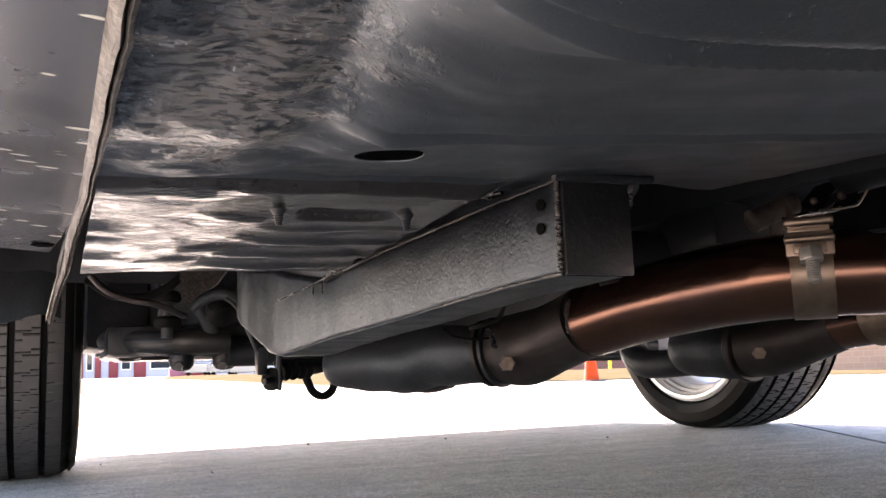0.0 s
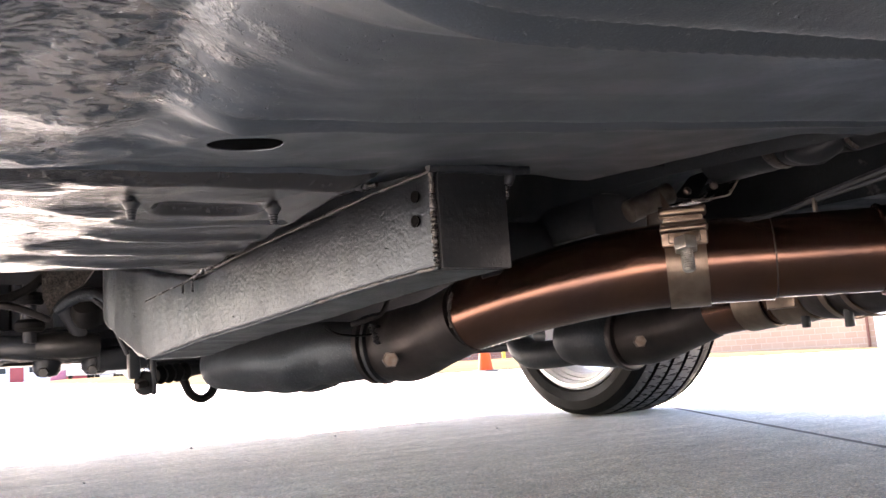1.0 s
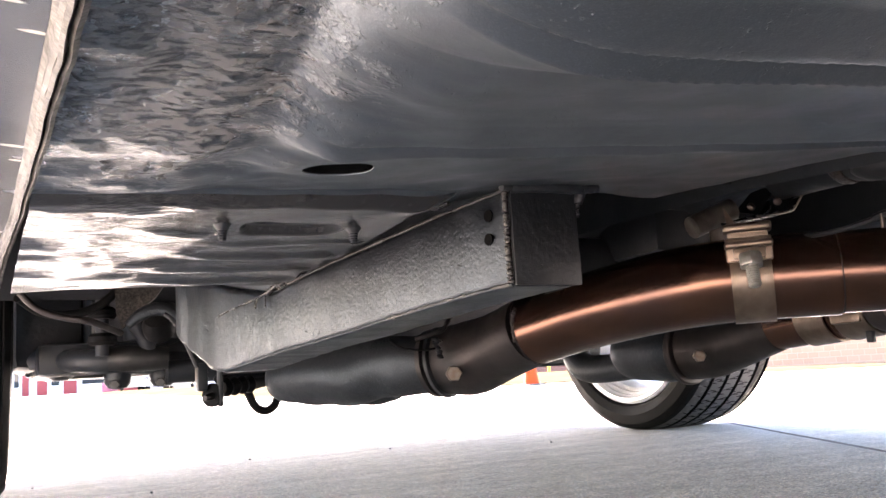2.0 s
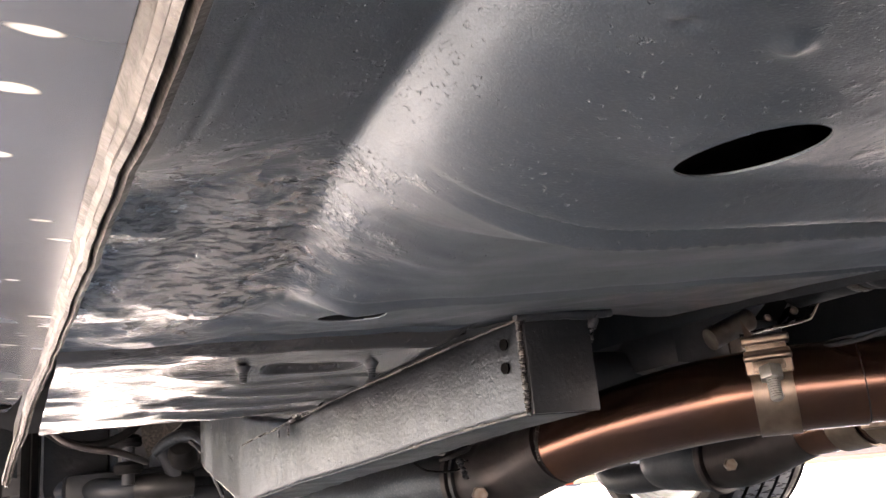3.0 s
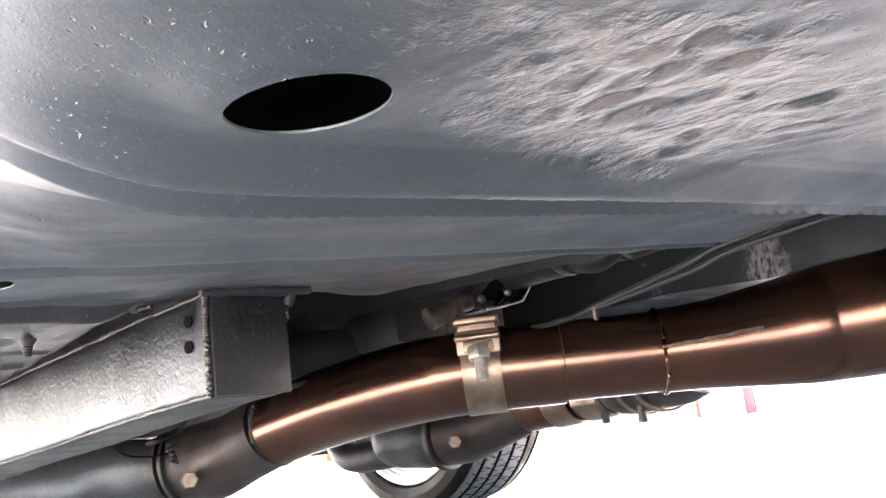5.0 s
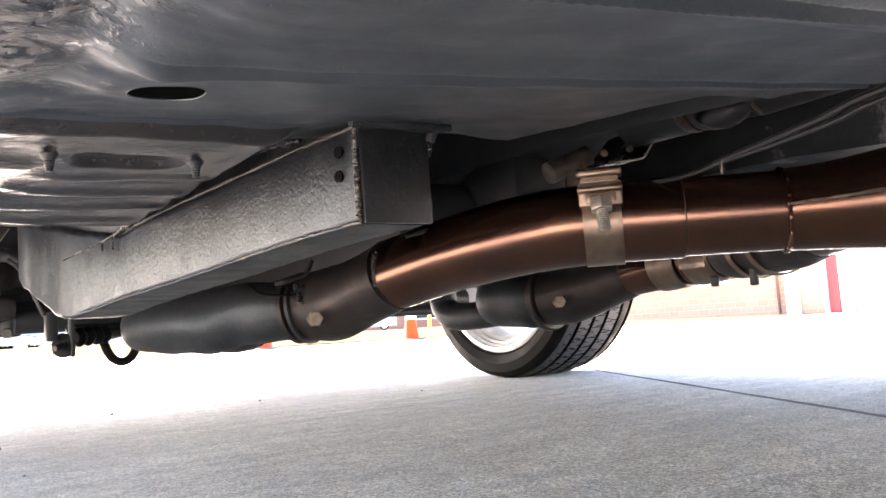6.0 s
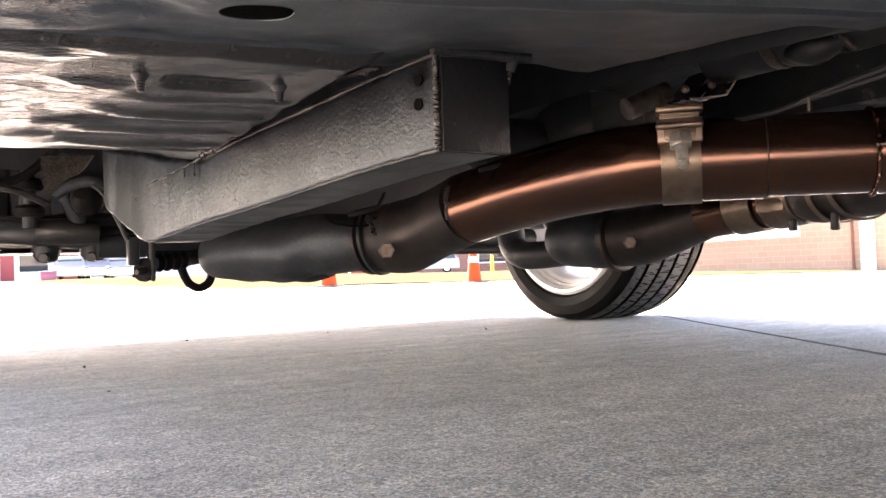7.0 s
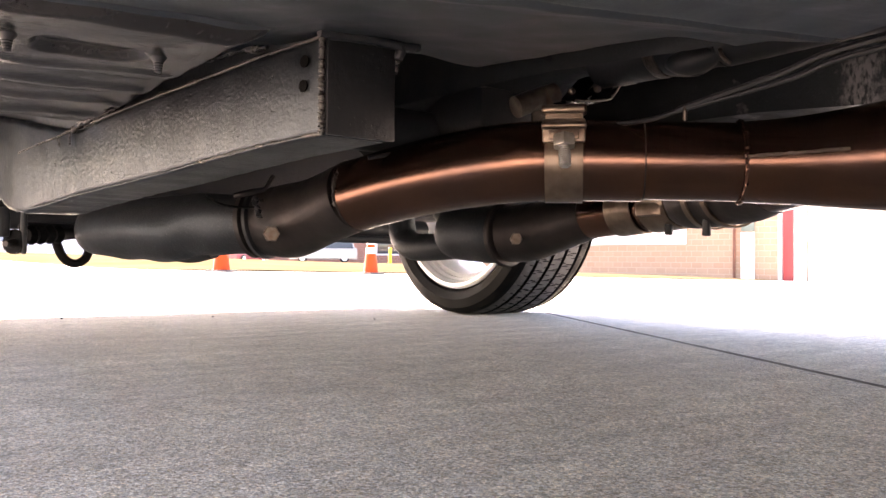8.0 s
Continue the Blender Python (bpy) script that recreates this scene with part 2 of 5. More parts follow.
FLANGE = material("flange_paint", (0.036, 0.0305, 0.0255), 0.46, 0, (0.014, 0.0125, 0.011), 60, 0.5, 0.0012, 150, 0.6)
for m_, v_ in ((BLACK, 0.3), (VOID, 0.0), (FLANGE, 0.2)):
    m_.node_tree.nodes["Principled BSDF"].inputs["Specular IOR Level"].default_value = v_
ROCKER = material("rocker_paint", (0.036, 0.040, 0.046), 0.2, 0, (0.048, 0.052, 0.059), 18, 0.5, 0.0002, 30, 0.3)
PAINT = material("body_paint", (0.03, 0.031, 0.034), 0.2, 0, (0.034, 0.035, 0.038), 6, coat=0.6)
COPPER = material("heat_tinted_steel", (0.152, 0.075, 0.047), 0.155, 0.94, (0.062, 0.042, 0.040), 13, 0.5, 0.00012, 50, 0.28, 0.00004, 500, contrast=0.4)
DULLSTEEL = material("sooted_steel", (0.036, 0.029, 0.027), 0.38, 0.65, (0.015, 0.0142, 0.0145), 24, 0.5, 0.0004, 120, 0.6)
CAST = satin_coat("cast_converter", (0.0082, 0.0090, 0.0103), (0.0165, 0.0172, 0.0185), 0.5, 0.35, runs=0.3, coarse=2.4)
ZINC = material("zinc_clamp", (0.20, 0.155, 0.12), 0.3, 0.88, (0.12, 0.09, 0.068), 60, 0.5, 0.0002, 160, 0.4)
BOLT = material("plated_bolt", (0.36, 0.345, 0.32), 0.34, 0.6, (0.26, 0.24, 0.21), 160, 0.5)
RUSTBOLT = material("rusty_bolt", (0.21, 0.18, 0.155), 0.5, 0.7, (0.15, 0.105, 0.08), 200, 0.5)
WELD = material("weld", (0.10, 0.08, 0.07), 0.35, 0.9, (0.05, 0.04, 0.038), 200, 0.5, 0.001, 500)
TREAD = material("dusty_tread", (0.020, 0.0202, 0.0207), 0.65, 0, (0.031, 0.0308, 0.0308), 40, 0.5, 0.0004, 300)
WORN = material("worn_steel", (0.20, 0.17, 0.145), 0.32, 0.85, (0.075, 0.064, 0.056), 60, 0.5, 0.0003, 200, 0.5)
RUBBER = material("rubber", (0.003, 0.003, 0.0033), 0.42, 0, (0.0065, 0.0064, 0.0062), 25, 0.52, 0.0004, 300, 0.75)
RIM = material("silver_rim", (0.78, 0.78, 0.78), 0.32, 0.25, (0.68, 0.68, 0.69), 14, 0.55, 0, 1, 0.42)
DARKSTEEL = material("oily_dark_steel", (0.03, 0.029, 0.028), 0.38, 0.6, (0.015, 0.015, 0.015), 40, 0.5, 0.0004, 150, 0.55)
RUBBER.node_tree.nodes["Principled BSDF"].inputs["Specular IOR Level"].default_value = 0.05
GLASS = material("tinted_glass", (0.015, 0.017, 0.018), 0.05, 0, (0.018, 0.02, 0.02), 3)
CONCRETE = material("concrete", (0.535, 0.495, 0.450), 0.8, 0, (0.635, 0.590, 0.537), 4.5, 0.5, 0.0012, 60, 0.92, 0.0018, 420)


def speckle(m, scale, amount):
    """Light and dark grains of aggregate over the colour of m."""
    nt = m.node_tree
    p = nt.nodes["Principled BSDF"]
    src = p.inputs["Base Color"].links[0].from_socket
    co = nt.nodes.new("ShaderNodeTexCoord")
    v = nt.nodes.new("ShaderNodeTexVoronoi")
    v.inputs["Scale"].default_value = scale
    nt.links.new(co.outputs["Object"], v.inputs["Vector"])
    sep = nt.nodes.new("ShaderNodeSeparateXYZ")
    nt.links.new(v.outputs["Color"], sep.inputs[0])
    a = nt.nodes.new("ShaderNodeMapRange")
    for k, x in (("From Min", 0.0), ("From Max", 1.0), ("To Min", 1 - amount), ("To Max", 1 + 0.7 * amount)):
        a.inputs[k].default_value = x
    nt.links.new(sep.outputs["X"], a.inputs["Value"])
    hue = nt.nodes.new("ShaderNodeMapRange")
    for k, x in (("From Min", 0.0), ("From Max", 1.0), ("To Min", 0.5), ("To Max", 1.7)):
        hue.inputs[k].default_value = x
    nt.links.new(sep.outputs["Y"], hue.inputs["Value"])
    hsv = nt.nodes.new("ShaderNodeHueSaturation")
    nt.links.new(a.outputs[0], hsv.inputs["Value"])
    nt.links.new(hue.outputs[0], hsv.inputs["Saturation"])
    nt.links.new(src, hsv.inputs["Color"])
    nt.links.new(hsv.outputs[0], p.inputs["Base Color"])


speckle(CONCRETE, 420, 0.45)
speckle(CONCRETE, 1000, 0.45)


def mottle(m, scale, amount, stretch=(1, 1, 1)):
    """Soft lighter and darker stains over the colour of m."""
    nt = m.node_tree
    p = nt.nodes["Principled BSDF"]
    src = p.inputs["Base Color"].links[0].from_socket
    co = nt.nodes.new("ShaderNodeTexCoord")
    mp = nt.nodes.new("ShaderNodeMapping")
    mp.inputs["Scale"].default_value = stretch
    nt.links.new(co.outputs["Object"], mp.inputs["Vector"])
    n = nt.nodes.new("ShaderNodeTexNoise")
    n.inputs["Scale"].default_value, n.inputs["Detail"].default_value = scale, 5
    nt.links.new(mp.outputs[0], n.inputs["Vector"])
    r = nt.nodes.new("ShaderNodeMapRange")
    for k, x in (("From Min", 0.3), ("From Max", 0.7), ("To Min", 1 - amount), ("To Max", 1 + amount)):
        r.inputs[k].default_value = x
    nt.links.new(n.outputs["Fac"], r.inputs["Value"])
    hsv = nt.nodes.new("ShaderNodeHueSaturation")
    nt.links.new(r.outputs[0], hsv.inputs["Value"])
    nt.links.new(src, hsv.inputs["Color"])
    nt.links.new(hsv.outputs[0], p.inputs["Base Color"])


mottle(CONCRETE, 30, 0.13)
mottle(CONCRETE, 7, 0.14, (0.5, 3.0, 1))
CONE_O = material("cone_orange", (0.29, 0.030, 0.002), 0.55, 0, (0.25, 0.026, 0.002), 8)
CONE_O.node_tree.nodes["Principled BSDF"].inputs["Specular IOR Level"].default_value = 0.15
CONE_W = material("cone_white", (0.62, 0.62, 0.6), 0.35, 0, (0.74, 0.74, 0.72), 20)
CONE_B = material("cone_base_black", (0.04, 0.04, 0.04), 0.6, 0, (0.06, 0.06, 0.06), 20)
GRASS = material("dry_grass", (0.062, 0.050, 0.026), 0.9, 0, (0.078, 0.062, 0.042), 0.7, 0.5, 0.02, 9)
GRASS.node_tree.nodes["Principled BSDF"].inputs["Specular IOR Level"].default_value = 0.0
BRICK_R = material("red_brick", (0.12, 0.045, 0.03), 0.85, 0, (0.15, 0.06, 0.04), 5, by_object=0.08)
WHITE = material("white_paint", (0.7, 0.7, 0.69), 0.5, 0, (0.76, 0.76, 0.74), 3)
RED = material("red_paint", (0.20, 0.013, 0.018), 0.5, 0, (0.17, 0.012, 0.015), 4)
GREY = material("grey_paint", (0.42, 0.40, 0.42), 0.5, 0, (0.38, 0.36, 0.38), 4)
YELLOW = material("yellow_paint", (0.8, 0.6, 0.02), 0.45, 0, (0.72, 0.52, 0.02), 6)
WOOD = material("weathered_wood", (0.11, 0.07, 0.04), 0.8, 0, (0.08, 0.05, 0.028), 14)
CARWHITE = material("white_car_paint", (0.18, 0.178, 0.17), 0.2, 0, (0.16, 0.158, 0.152), 2, coat=0.5)
CARGREY = material("grey_car_paint", (0.12, 0.12, 0.13), 0.22, 0.3, (0.14, 0.14, 0.15), 2, coat=0.5)
CARRED = material("red_car_paint", (0.17, 0.013, 0.022), 0.22, 0, (0.15, 0.012, 0.02), 2, coat=0.5)
PINK = material("magenta_plastic", (0.14, 0.02, 0.06), 0.4, 0, (0.12, 0.018, 0.05), 5)
GREEN = material("green_sign_paint", (0.10, 0.14, 0.12), 0.5, 0, (0.11, 0.13, 0.115), 5)


# ---- building helpers ----
def thing(name, loc, label, category, group="", kind="", rz=0.0):
    e = new(name)
    e.matrix_basis = pose(*loc, 0, 0, rz)
    e.empty_display_size = 0.1
    return tagged(e, label, category, group, kind)


def mesh_from(name, verts, faces, mat, smooth=False):
    me = bpy.data.meshes.new(name)
    me.from_pydata([tuple(v) for v in verts], [], faces)
    me.materials.append(mat)
    me.update()
    if smooth:
        me.polygons.foreach_set("use_smooth", [True] * len(me.polygons))
        me.set_sharp_from_angle(angle=radians(38))
    return me


def part(name, bm, mat, parent=None, label="", smooth=True, at=None):
    """One bmesh as one mesh object under its parent, or a mesh that is already made."""
    if isinstance(bm, bpy.types.Mesh):
        me = bm
    else:
        me = bpy.data.meshes.new(name)
        bmesh.ops.recalc_face_normals(bm, faces=bm.faces)
        bm.to_mesh(me)
        bm.free()
        me.materials.append(mat)
        if smooth:
            me.polygons.foreach_set("use_smooth", [True] * len(me.polygons))
            me.set_sharp_from_angle(angle=radians(38))
    ob = new(name, me)
    if parent:
        ob.parent = parent
    if at is not None:
        ob.matrix_basis = at
    if label:
        ob["label"] = label
    return ob


def box(lo, hi, bevel=0.0, bm=None, seg=2):
    """A box from corner to corner, with rounded edges."""
    own = bmesh.new()
    bmesh.ops.create_cube(own, size=1)
    for v in own.verts:
        for i in range(3):
            v.co[i] = lo[i] if v.co[i] < 0 else hi[i]
    if bevel:
        bmesh.ops.bevel(own, geom=list(own.edges), offset=bevel, segments=seg, affect="EDGES", profile=0.6)
    return join(bm, own)


def join(bm, own, m=None):
    """Adds own, moved by m, to bm."""
    if m is not None:
        own.transform(m)
    if bm is None:
        return own
    me = bpy.data.meshes.new("tmp")
    own.to_mesh(me)
    own.free()
    bm.from_mesh(me)
    bpy.data.meshes.remove(me)
    return bm


def smooth_path(pts, n):
    """Catmull-Rom through the rows of pts (any width), n steps a span."""
    p = [np.array(q, float) for q in pts]
    p = [2 * p[0] - p[1]] + p + [2 * p[-1] - p[-2]]
    out = []
    for i in range(1, len(p) - 2):
        for k in range(n):
            t = k / n
            a, b, c, d = p[i - 1:i + 3]
            out.append(0.5 * (2 * b + (c - a) * t + (2 * a - 5 * b + 4 * c - d) * t * t + (3 * b - a - 3 * c + d) * t ** 3))
    out.append(p[-2])
    return out


def tube(pts, sides=24, steps=6, bm=None, flat=1.0, caps=True, lumps=0.0):
    """A swept round section through rows of x, y, z, radius. flat squeezes its height."""
    bm = bm or bmesh.new()
    path = smooth_path(pts, steps) if steps > 1 else [np.array(p, float) for p in pts]
    rings = []
    for i, p in enumerate(path):
        a, b = path[max(i - 1, 0)][:3], path[min(i + 1, len(path) - 1)][:3]
        d = Vector(b - a).normalized()
        side = d.cross(Vector((0, 0, 1)))
        side = side.normalized() if side.length > 1e-4 else Vector((1, 0, 0))
        up = side.cross(d)
        ring = []
        for k in range(sides):
            w = 2 * math.pi * k / sides
            r = p[3]
            if lumps:
                r *= 1 + lumps * noise.noise(Vector((p[0] * 22 + math.cos(w), p[1] * 22, p[2] * 22 + math.sin(w))))
            ring.append(bm.verts.new(Vector(p[:3]) + side * (r * math.cos(w)) + up * (r * flat * math.sin(w))))
        rings.append(ring)
    for a, b in zip(rings, rings[1:]):
        for k in range(sides):
            bm.faces.new((a[k], a[(k + 1) % sides], b[(k + 1) % sides], b[k]))
    if caps:
        bm.faces.new(rings[0][::-1])
        bm.faces.new(rings[-1])
    return bm


def lathe(profile, sides=48, bm=None, m=None, closed=False):
    """Turns rows of (radius, height) round z."""
    own = bmesh.new()
    rings = [[own.verts.new((r * math.cos(2 * math.pi * k / sides), r * math.sin(2 * math.pi * k / sides), h))
              for k in range(sides)] for r, h in profile]
    pairs = list(zip(rings, rings[1:]))
    if closed:
        pairs.append((rings[-1], rings[0]))
    for a, b in pairs:
        for k in range(sides):
            own.faces.new((a[k], a[(k + 1) % sides], b[(k + 1) % sides], b[k]))
    if not closed:
        for ring in (rings[0][::-1], rings[-1]):
            own.faces.new(ring)
    return join(bm, own, m)


def aim(at, way):
    """The pose that puts z along way."""
    return Matrix.Translation(at) @ Vector(way).to_track_quat("Z", "Y").to_matrix().to_4x4()


def hexbolt(af, head, shank_r, shank, bm=None, m=None):
    """A hexagon head with chamfered rim, and a threaded shank below it."""
    r = af / math.sqrt(3)
    own = bmesh.new()
    lathe([(r * 0.92, 0), (r, head * 0.12), (r, head * 0.8), (r * 0.86, head)], 6, own)
    if shank:
        rows = []
        n = 9
        for i in range(n):
            rows += [(shank_r, -shank * i / n), (shank_r * 0.86, -shank * (i + 0.5) / n)]
        rows.append((shank_r * 0.7, -shank))
        lathe(rows[::-1], 14, own)
    return join(bm, own, m)


def bead(pts, r, seed=0, lumpy=1.0):
    """A lumpy weld or sealer bead along points."""
    rnd = random.Random(seed)
    path = smooth_path([(*p, r) for p in pts], 10)
    k = 0.2 * lumpy * r
    rows = [(p[0] + rnd.uniform(-k, k), p[1] + rnd.uniform(-k, k), p[2] + rnd.uniform(-k, k),
             r * (1 + lumpy * rnd.uniform(-0.4, 0.25))) for p in path]
    return tube(rows, 10, 1, bmesh.new())


# ---- ground ----
def ground_z(x, y):
    """Level round the car; it falls away to the right and rises far ahead on the left."""
    dip = 0.0148 * min(30.0, max(0.0, x - 3.0)) * (1 - sstep(16, 30, y) * (1 - sstep(18, 26, x) * (1 - sstep(30, 42, y))))
    rise = 0.0118 * min(60.0, max(0.0, y - 12.0)) * (1 - sstep(8, 22, x))
    return rise - dip


def sstep(a, b, v):
    t = min(1.0, max(0.0, (v - a) / (b - a)))
    return t * t * (3 - 2 * t)


def build_ground():
    xs = [-600, -200, -60, -20, -8, -3, -1] + list(np.arange(0, 12.1, 1.0)) + [14, 16, 18, 20, 22, 24, 26, 28, 30, 34, 40, 50, 70, 90, 200, 600]
    ys = [-600, -200, -60, -20, -8, -3, -1] + list(np.arange(0, 16.1, 1.0)) + [18, 20, 22, 24, 26, 28, 30, 34, 38, 42, 50, 60, 72, 90, 200, 600]
    V = [(x, y, ground_z(x, y)) for y in ys for x in xs]
    n = len(xs)
    F = [(j * n + i, j * n + i + 1, (j + 1) * n + i + 1, (j + 1) * n + i) for j in range(len(ys) - 1) for i in range(n - 1)]
    g = new("ground", mesh_from("ground", V, F, CONCRETE))
    tagged(g, "pale broom-finished concrete forecourt in sun and shade", "ground", kind="structure")
    return g


ground = build_ground()

# ---- the car ----
CX = 1.24
CAR = (CX, 0.95, 0.0)
car = thing("car", CAR, "lowered dark coupe with black undercoated floor and twin exhaust", "car")
OFF = Matrix.Translation((-CAR[0], -CAR[1], 0))


def cpart(name, bm, mat, label="", parent=None, smooth=True):
    """A part of the car, given in world metres."""
    if isinstance(bm, bpy.types.Mesh):
        bm.transform(OFF)
    else:
        bm.transform(OFF)
    return part(name, bm, mat, parent or car, label, smooth)


def slot(x, y, x0, x1, y0, y1, soft):
    """1 inside a round-ended slot, falling to 0 over soft."""
    r = min(x1 - x0, y1 - y0) / 2
    dx = max(x0 + r - x, 0, x - x1 + r)
    dy = max(y0 + r - y, 0, y - y1 + r)
    return 1 - sstep(r - soft, r, math.hypot(dx, dy))


def joggle(v, wide):
    """Height of a pressed line across the floor: a long dip, a sharp lip and a groove of that width."""
    return float(np.interp(v, (-0.038, -0.028, -0.005, -0.0012, 0.0012, 0.003, wide, wide + 0.003, 0.045),
                           (0, -0.0014, -0.0096, -0.0103, -0.0066, -0.0074, -0.0136, -0.0120, 0)))


def floor_z(x, y):
    """Underside of the floor on the camera's side."""
    z = 0.155 + 0.051 * x + 0.064 * y
    z += (2.2 * max(0.0, y - 1.158) + 3.0 * max(0.0, y - 1.158) ** 2) * sstep(0.93, 0.955, x)
    # toe board: one step below the pan, level, with pressed ripples across it
    toe = sstep(1.112, 1.124, y) * (1 - sstep(0.80, 0.84, x))
    flat = 0.2525 + 0.02 * (x - 0.69) - 0.032 * (y - 1.13) - 0.5 * max(0.0, y - 1.38) ** 2
    ph = (y + 0.010 * noise.noise(Vector((x * 13, y * 6, 4.0))) + 0.05 * (x - 0.7)) / 0.056 % 1.0
    saw = math.sin(2 * math.pi * ph) + 0.3 * math.sin(4 * math.pi * ph + 0.8)
    flat += 0.0023 * saw * sstep(0.635, 0.72, x) * sstep(1.20, 1.23, y)
    flat += 0.0032 * noise.noise(Vector((x * 12, y * 27, 0.3))) * (1 - sstep(0.68, 0.74, x))
    flat += 0.0008 * noise.noise(Vector((x * 40, y * 70, 2.3))) * (1 - sstep(0.66, 0.72, x))
    flat += 0.006 * slot(x, y, 0.700, 0.772, 1.160, 1.198, 0.008)
    z += toe * (flat - z)
    # raised ledge beside the sill, with a rounded step down to the pan
    crease = 0.633 + 0.12 * max(0.0, y - 0.715) - 0.2 * max(0.0, 0.70 - y)
    past = 0.5 * (x - crease + math.hypot(x - crease, 0.002))
    fade = 1 - sstep(0.84, 1.11, y)
    z += (0.0185 * math.exp(-past / 0.020) + 0.0145 * math.exp(-past / (0.056 - 0.036 * sstep(0.70, 0.84, y))) - 0.36 * (1 - sstep(0.80, 0.93, y)) * (past - (x - crease))) * fade
    z += 0.0006 * math.exp(-((x - 0.593) / 0.0016) ** 2) * (1 - sstep(0.80, 0.86, y))
    # stiffening beads
    u = x - 0.69
    z += 0.88 * joggle(y - (0.829 - 0.17 * u + 0.10 * u * u), 0.0135 - 0.009 * sstep(0.06, 0.30, u)) * sstep(0.650, 0.725, x)
    u = x - 0.70
    z += 0.48 * joggle(y - (0.978 - 0.17 * u - 0.1 * u * u), 0.014 - 0.008 * sstep(0.10, 0.30, u)) * sstep(0.672, 0.698, x) * (1 - toe)
    z += float(np.interp(x - 0.7075, (-0.022, -0.0012, 0.0008, 0.0185, 0.0205, 0.0225, 0.05), (0, -0.0010, -0.0028, 0.0016, 0.0014, -0.0006, 0))) * (1 - sstep(0.682, 0.697, y))
    # dents and small dimples
    for px, py, r, h in ((0.688, 0.728, 0.0036, -0.0024), (0.668, 0.734, 0.0022, 0.0012), (0.6655, 0.7325, 0.0018, -0.001), (0.609, 0.718, 0.0055, 0.004), (0.6045, 0.726, 0.006, 0.0025), (0.6125, 0.7195, 0.003, -0.0015), (0.640, 1.02, 0.02, -0.005)):
        z += h * math.exp(-((x - px) ** 2 + (y - py) ** 2) / (r * r))
    # crumpled corner between the ledge and the toe board
    w = sstep(0.84, 0.94, y) * (1 - sstep(0.66, 0.78, x)) * (1 - sstep(1.10, 1.118, y))
    z += w * (0.0075 * noise.noise(Vector((x * 12, y * 20, 0.7))) + 0.0045 * noise.noise(Vector((x * 26, y * 36, 7.0))) + 0.0009 * noise.noise(Vector((x * 70, y * 90, 1.0))))
    z += 0.0045 * sstep(1.05, 1.11, y) * sstep(0.82, 0.865, x) * (1 - sstep(0.97, 1.02, x))
    # lifted old coating: low ridges and dents that run lengthwise
    q = math.exp(-(((x - 0.815) / 0.085) ** 2 + ((y - 0.735 - 0.12 * (x - 0.815)) / 0.042) ** 2) ** 2)
    if q > 0.01:
        z += q * (0.0017 * noise.noise(Vector((x * 95 + y * 30, y * 48, 3.0))) + 0.0009 * noise.noise(Vector((x * 210, y * 110, 8.0))))
    # the metal is flat round the two access holes
    for px, py, r, pz, ax, ay in ((0.7204, 0.7717, 0.027, 0.2406, 0.08, 0.074), (0.7165, 1.046, 0.026, 0.2585, 0.051, 0.064)):
        w = math.exp(-(((x - px) ** 2 + (y - py) ** 2) / (r * r)) ** 2)
        z += w * (pz + ax * (x - px) + ay * (y - py) - z)
    z += 1.3 * max(0.0, x - 1.032) * sstep(0.965, 1.02, y)
    z += 0.0012 * noise.noise(Vector((x * 30, y * 30, 5.0))) * (0.4 + 0.6 * sstep(0.85, 1.0, y))
    return z


